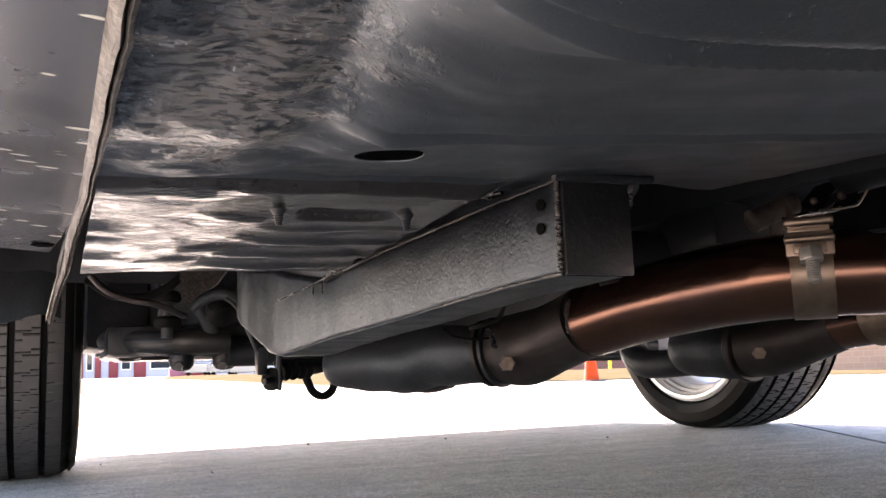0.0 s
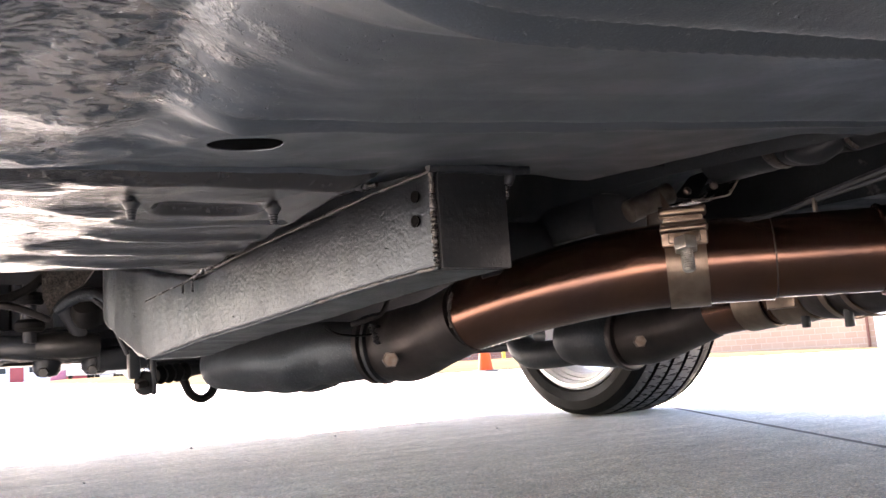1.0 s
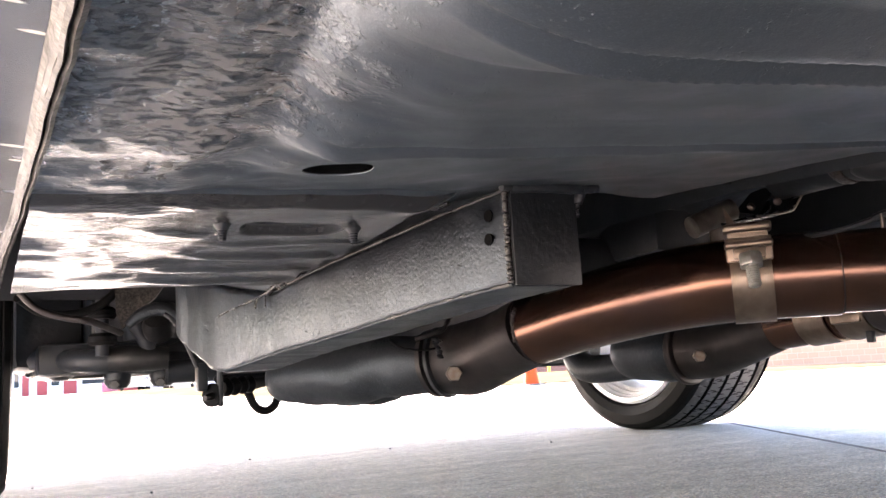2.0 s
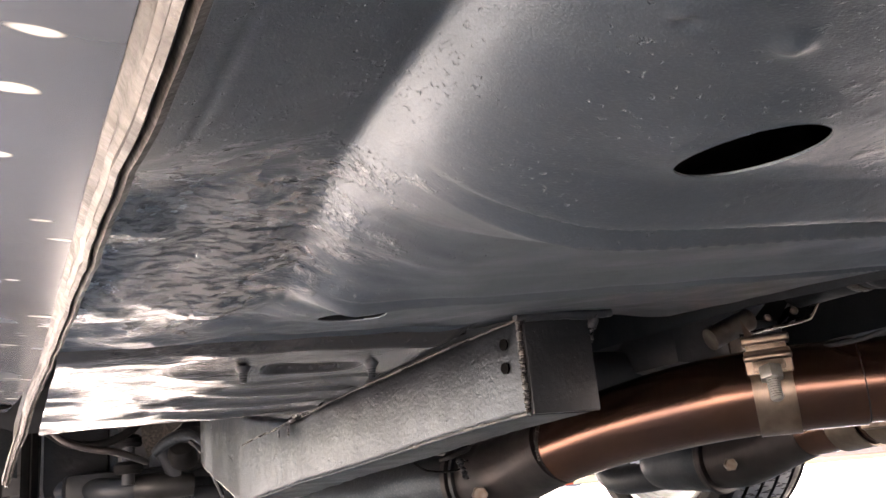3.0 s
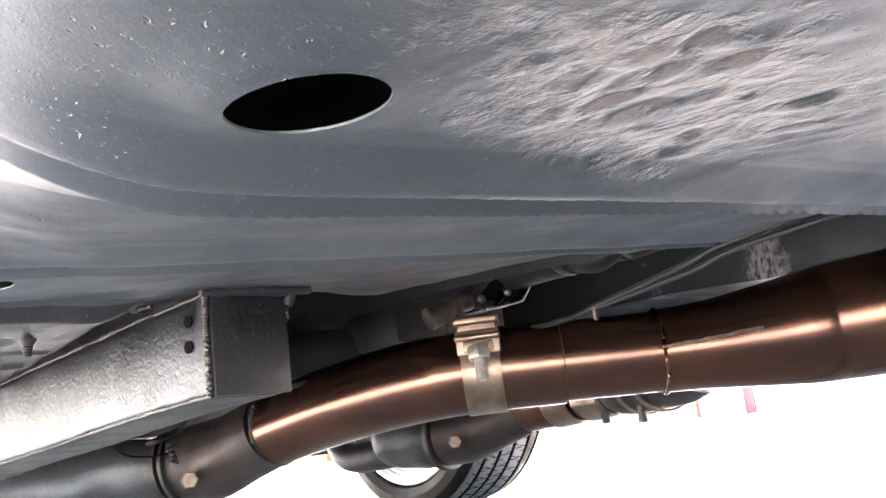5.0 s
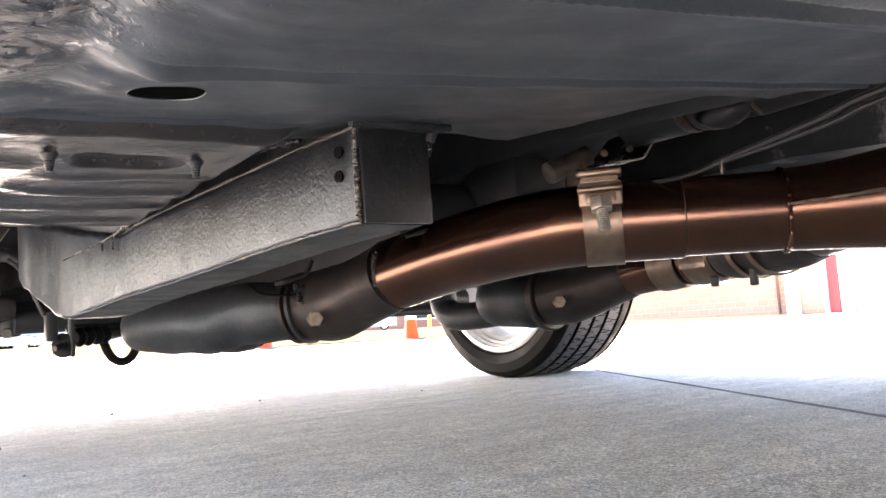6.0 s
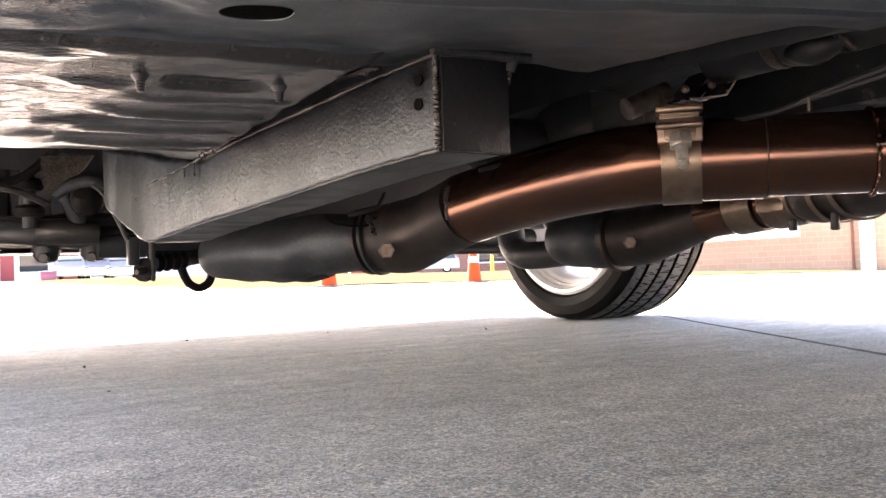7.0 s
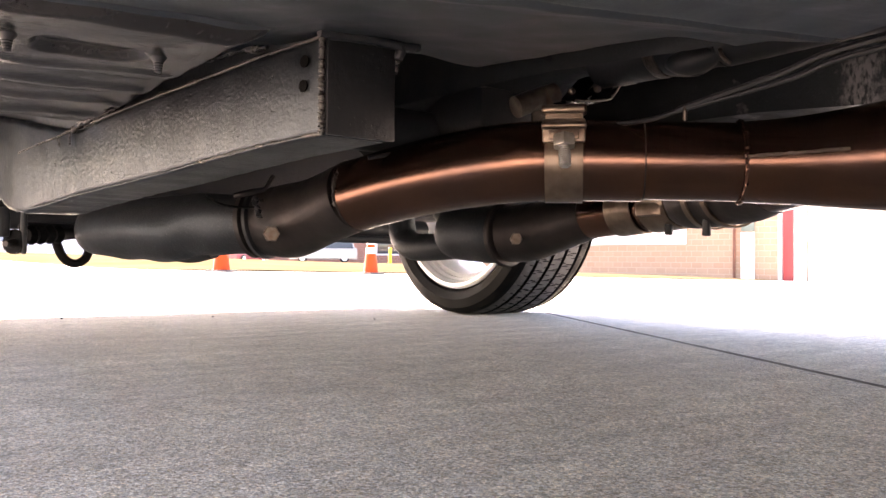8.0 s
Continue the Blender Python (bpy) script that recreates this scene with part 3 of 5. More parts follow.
def build_floor():
    x0, y0, d = 0.578, 0.34, 0.00125
    xs = [x0 + d * i for i in range(176)] + [0.798 + 2 * d * i for i in range(121)]
    nx, ny = len(xs) - 1, 864
    holes = [(0.7204, 0.7717, 0.0169, 0.0206), (0.7165, 1.046, 0.0182, 0.0182)]
    bm, tar = bmesh.new(), bmesh.new()
    k = 18
    spans = []
    for hx, hy, rx, ry in holes:
        ci, cj = round((hx - x0) / d), round((hy - y0) / d)
        spans.append((ci - k, ci + k, cj - k, cj + k))
    grid, toe = {}, {}
    for j in range(ny + 1):
        for i in range(nx + 1):
            if any(a < i < b and c < j < e for a, b, c, e in spans):
                continue
            x, y = xs[i], y0 + j * d
            grid[i, j] = bm.verts.new((x, y, floor_z(x, y)))
    for j in range(ny):
        for i in range(nx):
            q = [(i, j), (i + 1, j), (i + 1, j + 1), (i, j + 1)]
            if any(a <= i < b and c <= j < e for a, b, c, e in spans):
                continue
            x, y = xs[i], y0 + j * d
            if y > 1.116 and x < 0.825:
                for c in q:
                    if c not in toe:
                        toe[c] = tar.verts.new(grid[c].co)
                tar.faces.new([toe[c] for c in q])
            else:
                bm.faces.new([grid[c] for c in q])
    for (hx, hy, ra, rb), (a, b, c, e) in zip(holes, spans):
        edge = [(i, c) for i in range(a, b)] + [(b, j) for j in range(c, e)] + [(i, e) for i in range(b, a, -1)] + [(a, j) for j in range(e, c, -1)]
        ring = [grid[q] for q in edge]
        angles = [math.atan2(v.co.y - hy, v.co.x - hx) for v in ring]
        for f, up in ((0.35, 0), (0.7, 0), (0.90, 0.0), (0.965, -0.0002), (0.99, -0.0002), (1.0, 0.0), (1.003, 0.0005)):
            nxt = []
            for v0, w in zip([grid[q] for q in edge], angles):
                rx, ry = hx + ra * math.cos(w), hy + rb * math.sin(w)
                x, y = v0.co.x * (1 - f) + rx * f, v0.co.y * (1 - f) + ry * f
                nxt.append(bm.verts.new((x, y, floor_z(x, y) + up)))
            for q in range(len(ring)):
                bm.faces.new((ring[q], ring[(q + 1) % len(ring)], nxt[(q + 1) % len(ring)], nxt[q]))
            ring = nxt
    pan = cpart("floor_pan", bm, UNDERCOAT, "black undercoated floor pan with pressed beads and holes")
    cpart("toe_board", tar, TARCOAT, "wrinkled glossy tar-coated toe board", pan)


build_floor()


def sheet(fn, us, vs):
    """A grid of fn(u, v)."""
    bm = bmesh.new()
    rows = [[bm.verts.new(fn(u, v)) for u in us] for v in vs]
    for a, b in zip(rows, rows[1:]):
        for i in range(len(us) - 1):
            bm.faces.new((a[i], a[i + 1], b[i + 1], b[i]))
    return bm


def arc(a, b, n):
    return [a + (b - a) * i / n for i in range(n + 1)]


# transmission tunnel: an arch from the left pan over to the right one
def tunnel(u, y):
    w = math.pi * u
    x = CX - 0.15 * math.cos(w) * (1.0 if u < 0.5 else 1.0)
    base = 0.155 + 0.051 * 1.098 + 0.064 * min(y, 1.15)
    return x, y, base + 0.20 * math.sin(w) ** 0.7


cpart("transmission_tunnel", sheet(tunnel, arc(0, 1, 20), arc(0.2, 1.5, 14)), FARCOAT, "grimy black transmission tunnel")


def right_floor(x, y):
    return x, y, 0.211 + 0.064 * y - 0.5 * max(0.0, y - 1.15) ** 2 - 0.03 * (x - 1.39)


cpart("right_floor_pan", sheet(right_floor, arc(1.39, 1.92, 8), arc(0.2, 1.5, 14)), FARCOAT, "dusty floor pan with flaking coat")
cpart("rear_floor_pan", sheet(lambda x, y: (x, y, 0.155 + 0.051 * min(x, 2 * CX - x) + 0.064 * y + 0.02 * math.sin(y * 9)), arc(0.578, 1.902, 20), arc(-1.3, 0.34, 20)), UNDERCOAT)


# frame rail: a welded box that follows the floor, with a plate over its rear end
RAIL = [(0.871, 1.131, 0.208, 0.2752), (0.856, 1.199, 0.2035, 0.2700), (0.842, 1.268, 0.1975, 0.2635), (0.827, 1.341, 0.1905, 0.2568),
        (0.813, 1.407, 0.185, 0.2492), (0.803, 1.456, 0.181, 0.2425), (0.790, 1.513, 0.174, 0.252), (0.778, 1.566, 0.170, 0.262),
        (0.766, 1.63, 0.194, 0.275), (0.758, 1.675, 0.22, 0.285), (0.80, 1.72, 0.25, 0.30), (0.87, 1.80, 0.27, 0.31)]


def build_rail():
    bm = bmesh.new()
    rows = smooth_path(RAIL, 14)
    rings = []
    wide, r = 0.058, 0.0055
    for x, y, z0, z1 in rows:
        ring = []
        for cx, cz, a0 in ((x + r, z0 + r, 180), (x + wide - r, z0 + r, 270), (x + wide - r, z1 - r, 0), (x + r, z1 - r, 90)):
            for a in (0, 30, 60, 90):
                w = radians(a0 + a)
                q = Vector((cx + r * math.cos(w), y + (cx - x) * 0.05, cz + r * math.sin(w)))
                q.x += 0.0007 * noise.noise(q * 45) + 0.0004 * noise.noise(q * 130)
                q.z += (0.0006 + 0.0016 * sstep(1.38, 1.5, y)) * noise.noise(q * 70)
                ring.append(bm.verts.new(q))
        rings.append(ring)
    n = len(rings[0])
    for a, b in zip(rings, rings[1:]):
        for q in range(n):
            bm.faces.new((a[q], a[(q + 1) % n], b[(q + 1) % n], b[q]))
    bm.faces.new(rings[0][::-1])
    bm.faces.new(rings[-1])
    web = [[bm.verts.new((x + a, y, z)) for a, z in ((0.012, z1 - 0.004), (0.010, z1 + 0.03), (0.048, z1 + 0.03), (0.046, z1 - 0.004))] for x, y, z0, z1 in rows]
    for a, b in zip(web, web[1:]):
        for q in range(3):
            bm.faces.new((a[q], a[q + 1], b[q + 1], b[q]))
    bm.faces.new(web[0])
    rail = cpart("frame_rail", bm, RAILCOAT, "square welded frame rail with scuffed black coating")
    cap = box((0.8735, 1.1275, 0.2085), (0.9285, 1.1312, 0.2765), 0.0008)
    cpart("end_plate", cap, CAPCOAT, "flat black plate over the rail's rear end", rail)
    cpart("weld_bead", bead([(0.8712, 1.1315, 0.2105), (0.8712, 1.1315, 0.225), (0.8712, 1.1315, 0.24), (0.8712, 1.1315, 0.256), (0.8712, 1.1315, 0.2742)], 0.0024, 3, 0.6), SCUFF_GLINT, "", rail)
    cpart("weld_bead", bead([(0.866, 1.1265, 0.2752), (0.885, 1.1255, 0.2768), (0.905, 1.125, 0.2778), (0.932, 1.1265, 0.2768), (0.948, 1.127, 0.2785)], 0.0034, 4, 0.3), BLACK, "", rail)
    cpart("weld_bead", bead([(0.9297, 1.130, 0.27), (0.9305, 1.129, 0.263), (0.9297, 1.131, 0.258)], 0.0022, 5), SEALER, "", rail)
    cpart("sealer_bead", bead([(x + 0.009, y, floor_z(x, y) - 0.0005) for x, y, z0, z1 in RAIL[1:5]] + [(0.806, 1.435, 0.2475), (0.8005, 1.457, 0.2405)], 0.0030, 6), SEALER, "glossy lumpy seam sealer", rail)
    cpart("sealer_bead", bead([(0.8015, 1.458, 0.243), (0.7965, 1.48, 0.2385), (0.788, 1.52, 0.2345), (0.779, 1.56, 0.229)], 0.0009, 7), SEALER, "", rail)
    # pale bead paints the highlight that runs along the upper edge
    cpart("edge_bead", bead([(x + 0.0012, y, z1 - 0.0008) for x, y, z0, z1 in RAIL[:6]], 0.0013, 21), SCUFF_GLINT, "highlight line along the upper edge", rail)
    cpart("edge_bead", bead([(x + 0.0014, y, z0 + 0.0012) for x, y, z0, z1 in RAIL[:8]], 0.0012, 22), RAILCOAT, "", rail)
    cpart("edge_bead", bead([(x + 0.0012, y + 0.002, z0 + 0.0016) for x, y, z0, z1 in RAIL[:3]], 0.0015, 24), SCUFF_GLINT, "scuffed lower edge", rail)
    cpart("weld_bead", bead([(0.8735, 1.1268, 0.2748), (0.895, 1.126, 0.2764), (0.93, 1.1265, 0.2762), (0.9305, 1.1285, 0.267)], 0.0040, 23, 0.3), BLACK, "", rail)
    # near-black discs on the face paint the shade inside two holes
    for y, z in ((1.146, 0.259), (1.1475, 0.2425)):
        h = bmesh.new()
        lathe([(0.0040, 0), (0.0042, 0.0009), (0.0036, 0.0010)], 18, h, aim((0.8668, y, z), (-1, -0.2, 0)))
        cpart("rail_hole_disc", h, VOID, "", rail)


build_rail()

# tar that ran down from the seam
for k, (x, y, z, h) in enumerate(((0.8002, 1.459, 0.240, 0.012), (0.7962, 1.478, 0.236, 0.007))):
    cpart("tar_drip", bead([(x - 0.0004, y - 0.001, z), (x - 0.0008, y - 0.0008, z - 0.5 * h), (x - 0.0008, y - 0.0006, z - h)], 0.0011, 50 + k), SEALER, "glossy run of tar")

# floor studs of the toe board
for sx in (0.689, 0.777):
    zt = floor_z(sx, 1.175)
    cpart("stud", lathe([(0.72 * r, 0.8 * h) for r, h in ((0.0022, -0.0125), (0.0034, -0.0115), (0.0030, -0.0105), (0.0038, -0.0095), (0.0033, -0.0085), (0.0042, -0.0075), (0.0037, -0.0065), (0.0046, -0.0055), (0.0041, -0.0045), (0.0052, -0.003), (0.0075, 0.0), (0.008, 0.001))], 16, None, Matrix.Translation((sx, 1.175, zt))), BLACK, "tar-coated threaded stud")

# sill flange and rocker panel
SILL = [(0.5755, 0.2), (0.576, 0.9), (0.577, 1.1), (0.577, 1.25), (0.568, 1.40), (0.557, 1.50)]


def sill_x(y):
    return float(np.interp(y, [p[1] for p in SILL], [p[0] for p in SILL]))


def sill_z(y):
    base = 0.155 + 0.051 * 0.58 + 0.064 * min(y, 1.22)
    return base - 0.0045 - 0.9 * max(0.0, y - 1.25) ** 2


def build_sill():
    bm = bmesh.new()
    ys = arc(0.1, 1.5, 140)
    rows = []
    for y in ys:
        x, z = sill_x(y), sill_z(y)
        q = 0.0006 * noise.noise(Vector((1, y * 45, 0))) + 0.0010 * noise.noise(Vector((4, y * 14, 0)))
        zl = 0.0008 * noise.noise(Vector((7, y * 60, 0)))
        top = z + 0.0095 * (1 - 0.75 * sstep(1.3, 1.5, y))
        sec = [(x - 0.0050, top), (x - 0.0050 + q, z + 0.0078), (x - 0.0036 - q, z + 0.0066), (x - 0.0040 + q, z + 0.0042), (x - 0.0028 + q, z + 0.0030 + zl), (x - 0.0032 + q, z + 0.0008 + zl),
               (x - 0.0020 + q, z + zl), (x - 0.0010 + q, z + 0.0022 + zl), (x + 0.0000 + q, z + 0.0002 + zl), (x + 0.0015 + q, z + 0.0012 + zl), (x + 0.002, z + 0.008), (x + 0.003, z + 0.055)]
        rows.append([bm.verts.new((a, y, b)) for a, b in sec])
    for a, b in zip(rows, rows[1:]):
        for i in range(len(a) - 1):
            bm.faces.new((a[i], a[i + 1], b[i + 1], b[i]))
    cpart("sill_flange", bm, FLANGE, "scuffed pale pinch-weld flange under the sill")
    # rocker underside; a dark disc on it stands for the drain hole
    def rock(u, y):
        x = sill_x(y) - 0.005 - 0.17 * u
        z = sill_z(min(y, 1.25)) + 0.009 + 0.012 * u + 0.16 * max(0, u - 0.62) ** 2
        return x, y, z
    cpart("rocker_panel", sheet(rock, arc(0, 1, 24), arc(-0.2, 1.49, 60)), ROCKER, "glossy dark sill panel with pale spots")


build_sill()


def streaks(m, scale, low, high):
    """Light and dark streaks that run along y over the colour of m."""
    nt = m.node_tree
    p = nt.nodes["Principled BSDF"]
    src = p.inputs["Base Color"].links[0].from_socket
    co = nt.nodes.new("ShaderNodeTexCoord")
    mp = nt.nodes.new("ShaderNodeMapping")
    mp.inputs["Scale"].default_value = (scale, scale * 0.02, scale)
    nt.links.new(co.outputs["Object"], mp.inputs["Vector"])
    n = nt.nodes.new("ShaderNodeTexNoise")
    n.inputs["Scale"].default_value, n.inputs["Detail"].default_value = 1.0, 4
    nt.links.new(mp.outputs[0], n.inputs["Vector"])
    r = nt.nodes.new("ShaderNodeMapRange")
    for k, x in (("From Min", 0.35), ("From Max", 0.65), ("To Min", low), ("To Max", high)):
        r.inputs[k].default_value = x
    nt.links.new(n.outputs["Fac"], r.inputs["Value"])
    hsv = nt.nodes.new("ShaderNodeHueSaturation")
    nt.links.new(r.outputs[0], hsv.inputs["Value"])
    nt.links.new(src, hsv.inputs["Color"])
    nt.links.new(hsv.outputs[0], p.inputs["Base Color"])


streaks(FLANGE, 480, 0.12, 1.2)


def pale_spots(m):
    """Pale stretched spots over dark gloss."""
    nt = m.node_tree
    p = nt.nodes["Principled BSDF"]
    src = p.inputs["Base Color"].links[0].from_socket
    co = nt.nodes.new("ShaderNodeTexCoord")
    mp = nt.nodes.new("ShaderNodeMapping")
    mp.inputs["Scale"].default_value = (40, 105, 40)
    nt.links.new(co.outputs["Object"], mp.inputs["Vector"])
    v = nt.nodes.new("ShaderNodeTexVoronoi")
    v.inputs["Scale"].default_value = 1.0
    nt.links.new(mp.outputs[0], v.inputs["Vector"])
    n = nt.nodes.new("ShaderNodeTexNoise")
    n.inputs["Scale"].default_value = 28
    nt.links.new(co.outputs["Object"], n.inputs["Vector"])
    s_ = nt.nodes.new("ShaderNodeMath")
    s_.operation = "ADD"
    nt.links.new(v.outputs["Distance"], s_.inputs[0])
    r0 = nt.nodes.new("ShaderNodeMapRange")
    for k, x in (("From Min", 0.4), ("From Max", 0.6), ("To Min", 0.35), ("To Max", -0.05)):
        r0.inputs[k].default_value = x
    nt.links.new(n.outputs["Fac"], r0.inputs["Value"])
    nt.links.new(r0.outputs[0], s_.inputs[1])
    r = nt.nodes.new("ShaderNodeMapRange")
    for k, x in (("From Min", 0.19), ("From Max", 0.25), ("To Min", 1.0), ("To Max", 0.0)):
        r.inputs[k].default_value = x
    nt.links.new(s_.outputs[0], r.inputs["Value"])
    mx = nt.nodes.new("ShaderNodeMix")
    mx.data_type = "RGBA"
    nt.links.new(r.outputs[0], mx.inputs[0])
    nt.links.new(src, mx.inputs[6])
    mx.inputs[7].default_value = (0.42, 0.40, 0.36, 1)
    nt.links.new(mx.outputs[2], p.inputs["Base Color"])


pale_spots(ROCKER)
# a near-black disc paints the shade of the drain hole
cpart("drain_hole_disc", lathe([(0.0092, 0), (0.0098, -0.0006), (0.0085, -0.001)][::-1], 24, None, Matrix.Translation((0.548, 1.445, 0.2672))), VOID)


# ---- exhaust ----
P0 = [(1.0365, 1.557, 0.1680, 0.036), (1.05, 1.54, 0.1700, 0.0405), (1.063, 1.517, 0.1715, 0.0430), (1.0745, 1.478, 0.1810, 0.0390), (1.083, 1.42, 0.1955, 0.0383)]
P1 = [(1.083, 1.42, 0.1955, 0.0385), (1.103, 1.37, 0.206, 0.0385), (1.1217, 1.30, 0.215, 0.0385),
      (1.146, 1.244, 0.2205, 0.0385), (1.181, 1.204, 0.2225, 0.0385), (1.23, 1.151, 0.2215, 0.0385)]
P1B = [(1.229, 1.152, 0.2215, 0.0366), (1.26, 1.119, 0.2205, 0.0366), (1.291, 1.086, 0.2195, 0.0366)]
P2A = [(1.43, 1.548, 0.167, 0.041), (1.438, 1.51, 0.169, 0.041), (1.446, 1.46, 0.179, 0.036), (1.449, 1.41, 0.188, 0.0305)]
P2 = [(1.449, 1.41, 0.188, 0.030), (1.451, 1.35, 0.194, 0.031), (1.444, 1.28, 0.199, 0.031), (1.425, 1.21, 0.205, 0.032),
      (1.40, 1.14, 0.210, 0.035), (1.375, 1.07, 0.219, 0.037), (1.36, 1.01, 0.224, 0.039)]
P3 = [(1.291, 1.087, 0.2195, 0.0375), (1.32, 1.055, 0.220, 0.040), (1.35, 1.022, 0.2215, 0.045), (1.38, 0.98, 0.224, 0.051), (1.40, 0.93, 0.227, 0.053),
      (1.41, 0.6, 0.232, 0.052), (1.41, 0.2, 0.235, 0.045)]

exhaust = cpart("exhaust_pipe", tube(P1, 40, 8), COPPER, "heat-tinted coppery stainless exhaust pipe")
cpart("head_pipe", tube(P0, 36, 6), DULLSTEEL, "sooty head pipe", exhaust)
cpart("slip_joint", tube(P1B, 40, 6), COPPER, "", exhaust)
cpart("second_head_pipe", tube(P2A, 36, 6), DULLSTEEL, "sooty head pipe", exhaust)
cpart("second_pipe", tube(P2, 36, 6), COPPER, "", exhaust)
cpart("collector", tube(P3, 40, 6), COPPER, "", exhaust)


def ring_weld(p, way, r, seed, thick=0.0022):
    m = aim(p, way)
    pts = [m @ Vector((r * math.cos(w), r * math.sin(w), 0)) for w in arc(0, 2 * math.pi, 16)]
    return bead(pts, thick, seed)


cpart("ring_weld", ring_weld((1.083, 1.42, 0.1955), (0.025, -0.065, 0.014), 0.0388, 11, 0.0008), DULLSTEEL, "", exhaust)
cpart("ring_weld", ring_weld((1.291, 1.086, 0.2195), (0.68, -0.73, 0), 0.0378, 12, 0.0020), COPPER, "", exhaust)
# lumpy weld on the near side of the first joint, and the dark gap at the slip joint
wu, wz = Vector((-0.93, -0.36, 0.0)).normalized(), Vector((0, 0, 1))
cpart("weld_bead", bead([Vector((1.0835, 1.4195, 0.1955)) + 0.0392 * (wu * math.cos(a) + wz * math.sin(a)) for a in (-0.35, -0.1, 0.15, 0.4, 0.6)], 0.0021, 33), SCUFF_GLINT, "", exhaust)
cpart("joint_ring", lathe([(0.0364, -0.0006), (0.0368, -0.0006), (0.0368, 0.0006), (0.0364, 0.0006)], 40, None, aim((1.2308, 1.1500, 0.2215), (0.68, -0.73, 0)), closed=True), DULLSTEEL, "", exhaust)
cpart("seam_weld", bead([(1.2625, 1.0620, 0.2205), (1.2860, 1.0275, 0.2225), (1.3140, 0.9935, 0.2255)], 0.0014, 13), WORN, "bright weld seam", exhaust)


def clamp_band(r, half):
    """A wide band round z."""
    return lathe([(r, -half), (r + 0.002, -half), (r + 0.002, half), (r, half)], 56, closed=True)


# local frame of the clamp: z along the pipe, x to the near side, y up
way = Vector((0.68, -0.73, 0.0)).normalized()
near = Vector((-0.73, -0.68, 0.0)).normalized()
CM = Matrix(((near.x, 0, way.x, 1.181), (near.y, 0, way.y, 1.204), (near.z, 1, way.z, 0.2225), (0, 0, 0, 1)))
band = clamp_band(0.0386, 0.0175)
band.transform(CM)
clamp = cpart("band_clamp", band, ZINC, "zinc-plated wide band clamp", exhaust)
lug = bmesh.new()
box((0.026, 0.012, -0.0195), (0.0435, 0.0335, 0.0195), 0.002, lug)
box((0.030, 0.0235, -0.0205), (0.050, 0.0295, 0.0205), 0.0028, lug, 3)
box((0.026, 0.038, -0.0205), (0.047, 0.046, 0.0205), 0.003, lug, 3)
box((0.026, 0.030, -0.017), (0.041, 0.040, 0.017), 0.001, lug)
box((0.034, 0.014, -0.0135), (0.047, 0.0235, 0.0135), 0.0015, lug)
lug.transform(CM)
cpart("clamp_lug", lug, ZINC, "folded clamp lugs", exhaust)
cpart("clamp_bolt", hexbolt(0.0185, 0.0115, 0.0056, 0.019, None, CM @ aim((0.0530, 0.006, 0.0005), (-0.28, 1, -0.05))), BOLT, "plated nut on a threaded bolt", exhaust)
tang = bmesh.new()
tv = [tang.verts.new(CM @ Vector(p)) for p in ((0.02, 0.046, -0.016), (0.02, 0.046, -0.007), (0.014, 0.068, -0.018), (0.0185, 0.046, -0.016), (0.0185, 0.046, -0.007), (0.0125, 0.068, -0.018))]
for q in ((0, 1, 2), (5, 4, 3), (0, 3, 4, 1), (1, 4, 5, 2), (2, 5, 3, 0)):
    tang.faces.new([tv[i] for i in q])
cpart("clamp_tang", tang, ZINC, "", exhaust)
for r, half, p, d in ((0.0318, 0.021, (1.449, 1.337, 0.195), (0.06, 1, -0.08)), (0.0328, 0.023, (1.442, 1.276, 0.1995), (0.18, 1, -0.08)),
                      (0.0395, 0.004, (1.424, 1.207, 0.205), (0.3, 1, -0.07)), (0.0415, 0.004, (1.412, 1.172, 0.208), (0.35, 1, -0.07))):
    band = clamp_band(r, half)
    band.transform(aim(p, d))
    cpart("band_clamp", band, ZINC, "zinc-plated wide band clamp", exhaust)
cpart("flared_joint", tube([(1.438, 1.252, 0.202, 0.032), (1.432, 1.235, 0.203, 0.037), (1.424, 1.205, 0.205, 0.0385), (1.412, 1.17, 0.208, 0.040), (1.40, 1.14, 0.211, 0.041), (1.39, 1.11, 0.214, 0.037)], 32, 4), DULLSTEEL, "", exhaust)
cpart("clamp_lug", box((1.405, 1.262, 0.182), (1.418, 1.30, 0.198), 0.003), ZINC, "folded clamp lugs", exhaust)
for x, y, z, h in ((1.402, 1.197, 0.178, 0.021), (1.421, 1.262, 0.172, 0.012)):
    cpart("clamp_stud", lathe([(0.0046, 0.0), (0.0052, -0.001), (0.0046, -0.003), (0.0052, -0.005), (0.0046, -0.007), (0.0052, -0.009), (0.0046, -0.011), (0.0050, -h), (0.003, -h - 0.001)][::-1], 12, None, Matrix.Translation((x, y, z))), BLACK, "", exhaust)

# converters and their bolted flanges
conv = cpart("converter", tube([(1.032, 1.563, 0.1675, 0.034), (1.018, 1.585, 0.167, 0.0355), (0.996, 1.63, 0.166, 0.038), (0.982, 1.66, 0.1635, 0.0405), (0.962, 1.70, 0.163, 0.0405),
                                (0.936, 1.765, 0.164, 0.038), (0.924, 1.80, 0.164, 0.031), (0.918, 1.815, 0.165, 0.018)], 44, 8, lumps=0.11), CAST, "sooty cast converter body")
cpart("converter_seam", tube([(0.925, 1.735, 0.163, 0.0016), (0.94, 1.70, 0.163, 0.0018), (0.962, 1.655, 0.163, 0.0016)], 8, 4), BLACK, "", conv)
